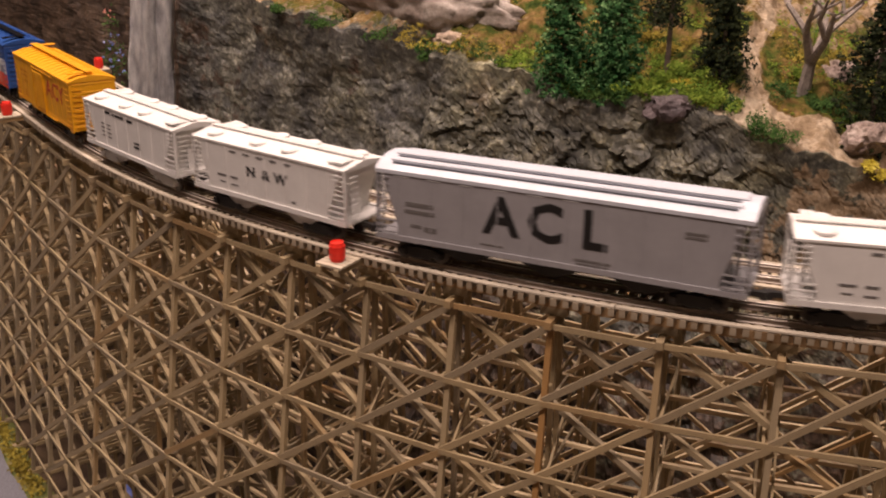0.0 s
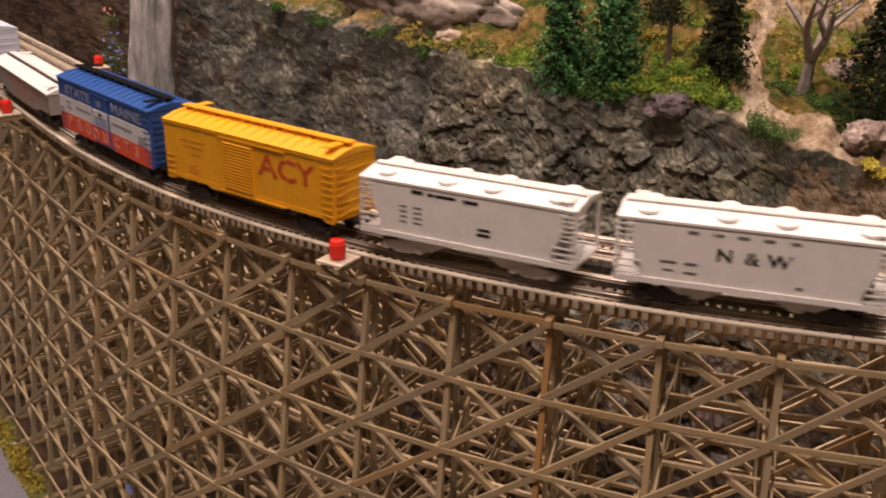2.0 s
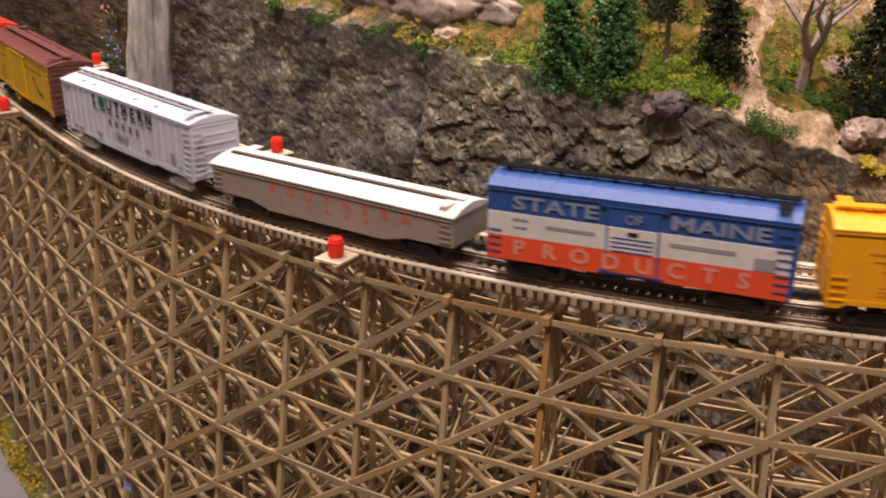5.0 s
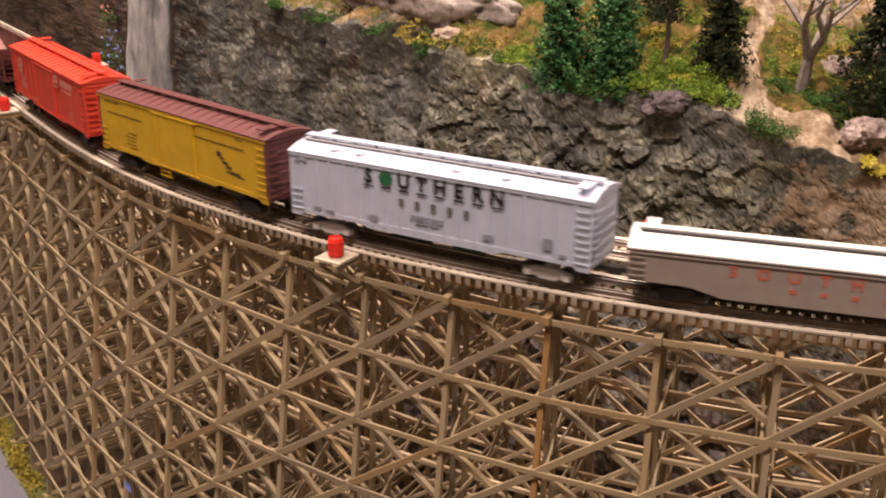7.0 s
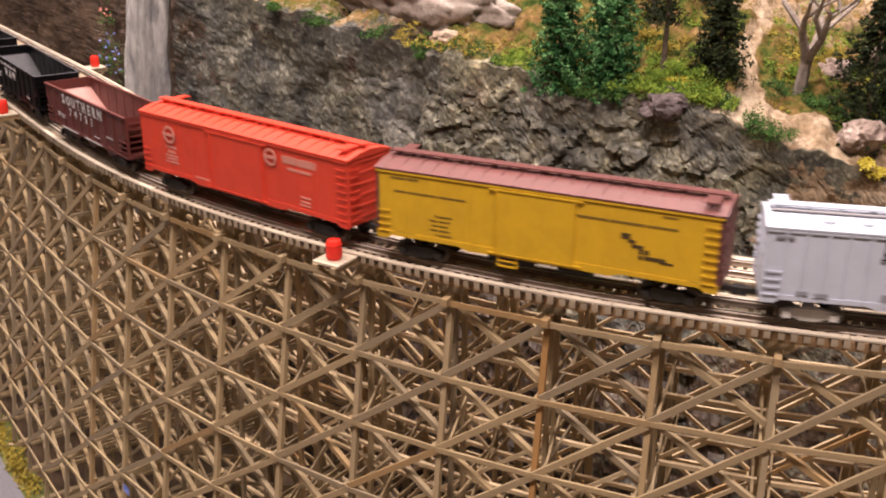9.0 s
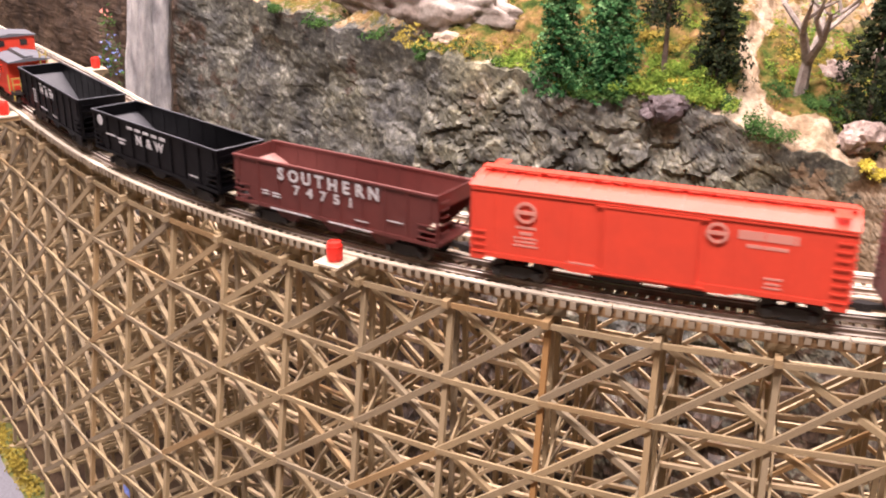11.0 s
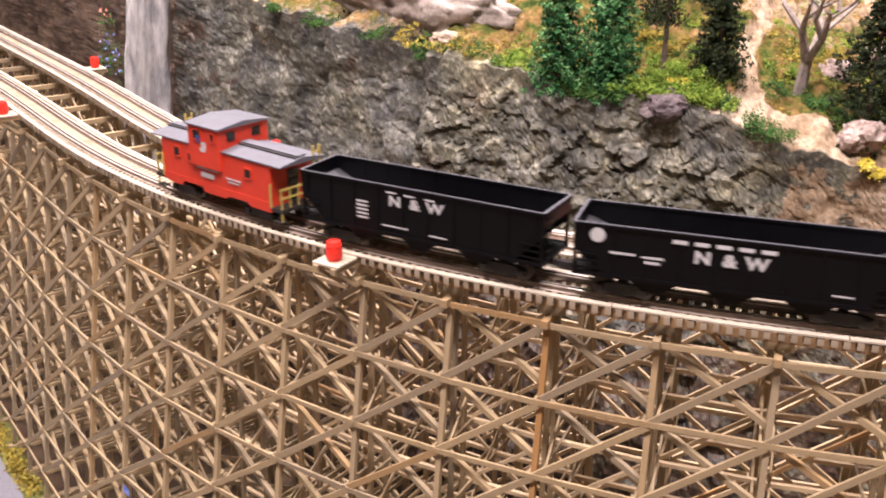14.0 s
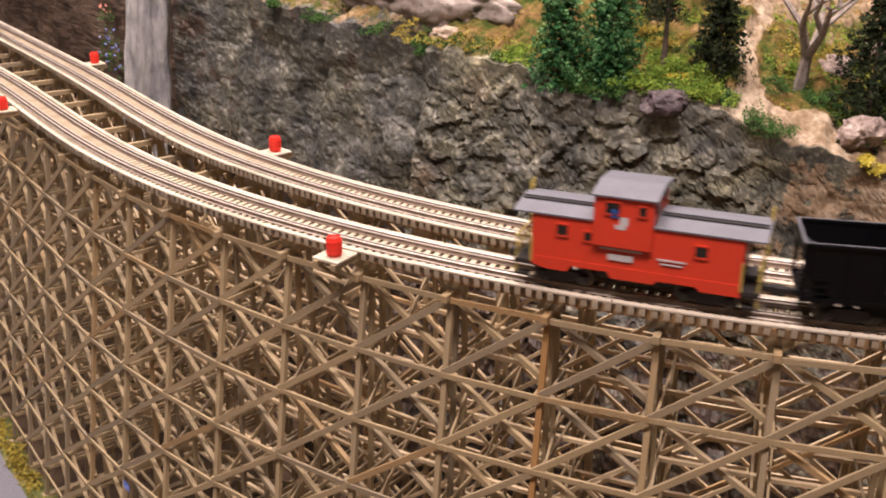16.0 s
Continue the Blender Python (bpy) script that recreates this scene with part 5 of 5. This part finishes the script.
def initialled_hopper(name, label):
    t = covered_hopper(name, 0.1221, 0.0440, M_WHITE, label, dark_gear=True)
    for k, ch in enumerate("N&W"):
        letters(ch, 0.0084, M_LETTER_K, t, -0.0115 + 0.0119 * k, 0.0298, bold=0.03, wide=1.15)
    bars(t, M_LETTER_F, [(-0.026 + 0.011 * k, 0.0395, 0.005, 0.0014) for k in range(5)] + [(-0.036, 0.0240, 0.008, 0.0012), (-0.026, 0.0240, 0.006, 0.0012), (-0.036, 0.0200, 0.005, 0.0008), (-0.026, 0.0195, 0.006, 0.0010), (0.022, 0.0185, 0.003, 0.0014)])
    return t


def white_hopper():
    t = covered_hopper("white_covered_hopper", 0.1212, 0.0427, M_WHITE, "white model covered hopper with small black script lettering")
    bars(t, M_LETTER_K, ((-0.026, 0.0385, 0.007, 0.0020), (-0.012, 0.0382, 0.016, 0.0016), (0.004, 0.0378, 0.009, 0.0018), (0.012, 0.0245, 0.007, 0.0014), (0.012, 0.0218, 0.008, 0.0016)))
    bars(t, M_LETTER_F, [(-0.034 + 0.008 * i, 0.0300 - 0.0028 * j, 0.005, 0.0008) for i in range(2) for j in range(4)])
    return t


def grey_hopper():
    t = covered_hopper("grey_covered_hopper", 0.1901, 0.0500, M_GREYCAR, "long grey model covered hopper with big black initials", big=True)
    for ch, x in (("A", -0.0253), ("C", -0.0025), ("L", 0.0222)):
        letters(ch, 0.0270, M_LETTER_K, t, x, 0.0330, bold=0.03, wide=0.98)
    bars(t, M_LETTER_F, ((-0.070, 0.0330, 0.016, 0.0022), (-0.070, 0.0290, 0.017, 0.0020), (-0.072, 0.0215, 0.006, 0.0016), (-0.064, 0.0205, 0.007, 0.0026), (0.022, 0.0180, 0.018, 0.0012), (0.022, 0.0160, 0.016, 0.0010), (0.070, 0.0400, 0.010, 0.0012), (0.070, 0.0380, 0.010, 0.0012), (-0.030, 0.0180, 0.012, 0.0008)))
    bars(t, M_LETTER_W, [(-0.080 + 0.018 * k, 0.0470, 0.008, 0.0006) for k in range(6)] + [(-0.028, 0.0128, 0.034, 0.0008), (0.026, 0.0128, 0.030, 0.0008)])
    return t


def open_hopper(name, L, zt, material, label):
    t = thing(name, label, "open hopper", "cars of the train")
    zb, cut = 0.0135, 0.015
    outline = ((-L / 2, zt), (-L / 2, zt - 0.012), (-L / 2 + cut, zb), (L / 2 - cut, zb), (L / 2, zt - 0.012), (L / 2, zt))
    for y in (-1, 1):
        bm = bmesh.new()
        prism(bm, outline, y * HW - (0.0004 if y > 0 else 0.0), y * HW + (0.0004 if y < 0 else 0.0))
        part("side", bm, material, t)
        for k in range(10):
            bm = bmesh.new()
            x = -L / 2 + 0.004 + (L - 0.008) * k / 9
            z0 = zb if abs(x) < L / 2 - cut else zt - 0.012
            box(bm, x - 0.0005, x + 0.0005, y * HW - 0.0007, y * HW + 0.0007, z0, zt)
            part("side_stake", bm, material, t)
        bm = bmesh.new()
        box(bm, -L / 2, L / 2, y * HW - 0.0009, y * HW + 0.0009, zt - 0.0009, zt + 0.0004)
        part("top_rail", bm, material, t, "worn pale top edge")
        bm = bmesh.new()
        box(bm, -L / 2, L / 2, y * HW - 0.0006, y * HW + 0.0006, zb - 0.0012, zb + 0.0008)
        part("side_sill", bm, material, t)
    for sx in (-1, 1):
        bm = bmesh.new()
        x0, x1 = sx * (L / 2 - 0.0006), sx * L / 2
        box(bm, min(x0, x1), max(x0, x1), -HW, HW, zt - 0.008, zt + 0.0003)
        part("end_wall", bm, material, t)
        bm = bmesh.new()
        a = [(sx * (L / 2 - 0.001), zt - 0.007), (sx * L * 0.20, 0.0135), (sx * L * 0.20, 0.0128), (sx * (L / 2 - 0.001), zt - 0.0077)]
        prism(bm, a, -HW + 0.0004, HW - 0.0004)
        # the lit inside of the car is put into the sheet's colour
        part("slope_sheet", bm, M_SLOPE if material == M_MAROON else M_SLOPE_K, t, "slope sheet in a paler, lit tone of the car's colour")
        bm = bmesh.new()
        for y in (-1, 1):
            box(bm, sx * (L / 2 - 0.001) - 0.0008, sx * (L / 2 - 0.001) + 0.0008, y * (HW - 0.001) - 0.0008, y * (HW - 0.001) + 0.0008, zb - 0.001, zt)
        box(bm, min(sx * L / 2, sx * (L / 2 - cut)), max(sx * L / 2, sx * (L / 2 - cut)), -HW, HW, zb - 0.0012, zb + 0.0002)
        part("end_frame", bm, material, t)
        for k in range(3):
            bm = bmesh.new()
            z = zb + 0.003 + 0.0034 * k
            box(bm, sx * (L / 2 - 0.006) - 0.0058, sx * (L / 2 - 0.006) + 0.0058, -HW - 0.0008, -HW - 0.0002, z - 0.0004, z + 0.0004)
            part("grab_iron", bm, material, t)
        ladder(t, material, sx * L / 2, -HW + 0.006, zb, zt - 0.002, "y", 6)
    for y in np.linspace(-0.25, 0.25, 3):
        x, hw = y * (L - 2 * cut) * 1.2, L * 0.10
        bm = bmesh.new()
        prism(bm, ((x - hw, zb), (x - 0.004, 0.0056), (x + 0.004, 0.0056), (x + hw, zb)), -HW * 0.8, HW * 0.8)
        part("hopper_bay", bm, material, t)
    bm = bmesh.new()
    box(bm, -L * 0.21, L * 0.21, -HW + 0.0004, HW - 0.0004, zb - 0.0004, zb + 0.0006)
    part("floor_plate", bm, material, t)
    running_gear(t, L, M_DARK, False)
    return t


def maroon_hopper():
    t = open_hopper("maroon_hopper", 0.1405, 0.0400, M_MAROON, "maroon open model hopper with white lettering, empty")
    word = "SOUTHERN"
    for k, ch in enumerate(word):
        letters(ch, 0.0096, M_LETTER_W, t, -0.0340 + 0.0092 * k, 0.0340, y=-HW - 0.0007, bold=0.035)
    for k, ch in enumerate("74751"):
        letters(ch, 0.0076, M_LETTER_W, t, -0.0230 + 0.0095 * k, 0.0263, y=-HW - 0.0007, bold=0.03, wide=1.2)
    bars(t, M_LETTER_W, ((-0.046, 0.0225, 0.005, 0.0008), (-0.046, 0.0208, 0.005, 0.0008), (-0.038, 0.0220, 0.006, 0.0008), (-0.038, 0.0203, 0.006, 0.0008), (0.044, 0.0215, 0.010, 0.0006), (0.022, 0.0175, 0.009, 0.0006), (-0.028, 0.0128, 0.030, 0.0009), (0.014, 0.0128, 0.030, 0.0009)), y=-HW - 0.0007)
    return t


def black_hopper(name, L, zt, second):
    t = open_hopper(name, L, zt, M_BLACK, "black open model hopper with white initials and worn pale rim, empty")
    bm = bmesh.new()
    for y in (-1, 1):
        box(bm, -L / 2, L / 2, y * HW - 0.0003, y * HW + 0.0003, zt + 0.0004, zt + 0.0007)
    for sx in (-1, 1):
        box(bm, sx * L / 2 - 0.0005, sx * L / 2 + 0.0005, -HW, HW, zt + 0.0003, zt + 0.0007)
    part("worn_rim", bm, M_CABROOF, t, "pale worn rim")
    if second:
        for k, ch in enumerate("N&W"):
            letters(ch, 0.0083, M_LETTER_W, t, -0.0135 + 0.0120 * k, 0.0280, y=-HW - 0.0007, bold=0.04, wide=1.15)
        bars(t, M_LETTER_W, [(-0.024 + 0.0098 * k, 0.0345, 0.0066, 0.0018) for k in range(5)] + [(-0.050, 0.0255, 0.012, 0.0010), (-0.036, 0.0250, 0.010, 0.0010), (-0.036, 0.0225, 0.007, 0.0012), (0.048, 0.0180, 0.009, 0.0006)], y=-HW - 0.0007)
        bm = bmesh.new()
        lathe(bm, ((0.0036, -0.0001), (0.0036, 0.0001)), Matrix.Translation((-0.062, -HW - 0.0008, 0.0335)) @ pose(0, 0, 0, 90), 18)
        part("round_emblem", bm, M_LETTER_W, t)
    else:
        for k, ch in enumerate("N&W"):
            letters(ch, 0.0076, M_LETTER_W, t, -0.0118 + 0.0119 * k, 0.0318, y=-HW - 0.0007, bold=0.03, wide=1.25)
        bars(t, M_LETTER_W, [(-0.032, 0.0290 - 0.0022 * k, 0.007, 0.0009) for k in range(5)] + [(-0.012, 0.0180, 0.016, 0.0006), (0.014, 0.0170, 0.010, 0.0006), (-0.014, 0.0365, 0.006, 0.0008), (-0.003, 0.0362, 0.006, 0.0008), (0.009, 0.0360, 0.006, 0.0008)], y=-HW - 0.0007)
    return t


def caboose():
    L, zt, zb = 0.1165, 0.0380, 0.0105
    t = thing("caboose", "bright red model caboose with grey roof and cupola", "caboose", "cars of the train")
    bx = L / 2 - 0.0085
    bm = bmesh.new()
    box(bm, -bx, bx, -HW, HW, zb + 0.002, zt)
    soften(bm, 0.0003)
    for y in (-HW, HW):
        prism(bm, ((-bx, zb + 0.005), (-bx, zb + 0.001), (-bx + 0.008, zb - 0.001), (-bx + 0.018, zb - 0.001), (-bx + 0.020, zb + 0.002), (-0.012, zb + 0.002), (-0.010, zb - 0.001), (0.010, zb - 0.001), (0.012, zb + 0.001), (bx - 0.02, zb + 0.001), (bx - 0.018, zb - 0.001), (bx, zb - 0.001), (bx, zb + 0.005)), y - 0.0003, y + 0.0003)
    part("body", bm, M_CABRED, t)
    bm = bmesh.new()
    w = HW + 0.0008
    prism_x(bm, ((-w, zt - 0.0008), (-w, zt), (0, zt + 0.0026), (w, zt), (w, zt - 0.0008)), -L / 2 - 0.001, L / 2 + 0.001)
    part("roof", bm, M_CABROOF, t)
    cx0, cx1, cz = -0.0195, 0.0085, 0.0515
    bm = bmesh.new()
    box(bm, cx0, cx1, -HW - 0.0022, HW + 0.0022, zt - 0.012, cz)
    soften(bm, 0.0003)
    part("cupola", bm, M_CABRED, t)
    bm = bmesh.new()
    w2 = HW + 0.0034
    prism_x(bm, ((-w2, cz - 0.0008), (-w2, cz), (0, cz + 0.0022), (w2, cz), (w2, cz - 0.0008)), cx0 - 0.0016, cx1 + 0.0016)
    part("cupola_roof", bm, M_CABROOF, t)
    for x, z, ww, hh, y in ((-0.0105, 0.0455, 0.0075, 0.0062, -HW - 0.0022), (0.0035, 0.0455, 0.0040, 0.0052, -HW - 0.0022), (-0.0345, 0.0305, 0.0058, 0.0060, -HW), (-0.0220, 0.0290, 0.0042, 0.0050, -HW), (0.0310, 0.0290, 0.0062, 0.0060, -HW)):
        for side in (1, -1):
            bm = bmesh.new()
            yy = y * side
            box(bm, x - ww / 2, x + ww / 2, yy - 0.0004, yy + 0.0004, z - hh / 2, z + hh / 2)
            wdw = part("window", bm, M_WINDOW, t)
            bm = bmesh.new()
            for q in (-1, 1):
                box(bm, x + q * ww / 2 - 0.0004, x + q * ww / 2 + 0.0004, yy - 0.0007, yy + 0.0007, z - hh / 2, z + hh / 2)
                box(bm, x - ww / 2, x + ww / 2, yy - 0.0007, yy + 0.0007, z + q * hh / 2 - 0.0004, z + q * hh / 2 + 0.0004)
            part("window_frame", bm, M_CABRED, wdw)
    for y in (-0.0095, 0.0095):
        bm = bmesh.new()
        box(bm, cx1 - 0.0004, cx1 + 0.0005, y - 0.003, y + 0.003, 0.0430, 0.0480)
        part("window", bm, M_WINDOW, t)
    for sx in (-1, 1):
        bm = bmesh.new()
        box(bm, sx * bx - 0.0004, sx * bx + 0.0004, -0.004, 0.004, zb + 0.003, zt - 0.006)
        part("end_door", bm, M_WINDOW, t)
        bm = bmesh.new()
        box(bm, min(sx * bx, sx * L / 2), max(sx * bx, sx * L / 2), -HW, HW, zb, zb + 0.0022)
        for y in (-1, 1):
            box(bm, min(sx * (bx + 0.001), sx * (L / 2)), max(sx * (bx + 0.001), sx * (L / 2)), y * (HW - 0.002) - 0.002, y * (HW - 0.002) + 0.002, zb - 0.006, zb - 0.0052)
        part("end_platform", bm, M_DARK, t)
        bm = bmesh.new()
        x = sx * (L / 2 - 0.0008)
        box(bm, x - 0.0005, x + 0.0005, -HW, HW, zb + 0.013, zb + 0.014)
        rail_ = part("end_railing", bm, M_GOLD, t, "yellow end railing")
        for y in np.linspace(-HW + 0.001, HW - 0.001, 6):
            bm = bmesh.new()
            box(bm, x - 0.0004, x + 0.0004, y - 0.0004, y + 0.0004, zb + 0.002, zb + 0.0132)
            part("baluster", bm, M_GOLD, rail_)
        bm = bmesh.new()
        box(bm, x - 0.0005, x + 0.0005, -HW, HW, zb + 0.008, zb + 0.0088)
        part("middle_rail", bm, M_GOLD, rail_)
        for y in (-1, 1):
            bm = bmesh.new()
            box(bm, sx * bx - 0.0005, sx * bx + 0.0005, y * HW - 0.0008, y * HW + 0.0002, zb + 0.002, zb + 0.016)
            part("grab_iron", bm, M_GOLD, t)
            bm = bmesh.new()
            box(bm, x - 0.0004, x + 0.0004, y * (HW - 0.001) - 0.0005, y * (HW - 0.001) + 0.0005, zb - 0.006, zb + 0.0135)
            part("step_post", bm, M_GOLD, t)
        bm = bmesh.new()
        for q in (0.0085, 0.0135):
            box(bm, x + sx * 0.001 - 0.0005, x + sx * 0.001 + 0.0005, q - 0.0005, q + 0.0005, zb + 0.012, zt + 0.007)
        for z in np.arange(zb + 0.015, zt + 0.006, 0.004):
            box(bm, x + sx * 0.001 - 0.0004, x + sx * 0.001 + 0.0004, 0.0085, 0.0135, z - 0.0004, z + 0.0004)
        part("end_ladder", bm, M_GOLD, t, "yellow end ladder")
    for x0, x1 in ((-L / 2, cx0 - 0.001), (cx1 + 0.001, L / 2)):
        bm = bmesh.new()
        box(bm, x0, x1, -0.0034, 0.0034, zt + 0.0030, zt + 0.0037)
        part("running_board", bm, M_CABROOF, t)
        # black strip painting the shade below the running board, near side only
        bm = bmesh.new()
        box(bm, x0, x1, -0.0050, -0.0036, zt + 0.0022, zt + 0.0028)
        part("board_shade", bm, M_DARK, t)
    bars(t, M_LETTER_W, ((-0.006, 0.0265, 0.024, 0.0016), (-0.006, 0.0245, 0.020, 0.0008), (-0.006, 0.0205, 0.012, 0.0030), (0.018, 0.0225, 0.013, 0.0008), (0.018, 0.0205, 0.010, 0.0006)), y=-HW - 0.0004)
    bars(t, M_LETTER_W, ((-0.005, 0.0395, 0.004, 0.0040), (-0.0065, 0.0365, 0.005, 0.0022)), y=-HW - 0.0022)
    bars(t, M_BLUE, ((-0.0095, 0.0430, 0.003, 0.0040),), y=-HW - 0.0027)
    running_gear(t, L, M_DARK)
    return t


# each car with the place of its middle along the line at the start
TRAIN = (
    (initialled_hopper("covered_hopper", "white model covered hopper leading the seen train"), 0.0865, 0.1221),
    (grey_hopper(), 0.2557, 0.1901),
    (initialled_hopper("white_hopper_with_initials", "white model covered hopper with black initials"), 0.4294, 0.1221),
    (white_hopper(), 0.5673, 0.1212),
    (yellow_car(), 0.7136, 0.1432),
    (blue_car(), 0.8688, 0.1444),
    (grey_low_car(), 1.0408, 0.1696),
    (pale_boxcar(), 1.2276, 0.1761),
    (reefer(), 1.4180, 0.1767),
    (red_car(), 1.6088, 0.1771),
    (maroon_hopper(), 1.7828, 0.1405),
    (black_hopper("black_hopper_with_emblem", 0.1468, 0.0384, True), 1.9381, 0.1468),
    (black_hopper("black_hopper", 0.1438, 0.0396, False), 2.0955, 0.1438),
    (caboose(), 2.2393, 0.1144),
)
# how far the train has run at a time
RUN_T = (0, 1.5, 3.5, 6.5, 7.5, 9, 11.5, 13, 14.5, 16)
RUN_D = (0.0014, 0.2026, 0.4641, 0.8473, 0.9726, 1.1591, 1.4648, 1.6506, 1.8308, 2.0278)


def slack(s):
    """The couplings stretch a little on the climb into the far curve."""
    q = min(max(0.0, s - 0.55), 0.35)
    return s + 0.24 * q * q + 0.04 * q


def car_pose(s, L):
    s = slack(s)
    a, b = on_line(s + 0.35 * L, 0, RAIL), on_line(s - 0.35 * L, 0, RAIL)
    d = b - a
    return Matrix.Translation((a + b) / 2) @ Euler((0, 0, math.atan2(d.y, d.x))).to_matrix().to_4x4()


def motions():
    times = np.arange(0, SECONDS + 0.01, 0.5)
    for car, s0, L in TRAIN:
        walk(car, [(float(t), car_pose(s0 - float(np.interp(t, RUN_T, RUN_D)), L)) for t in times])


motions()
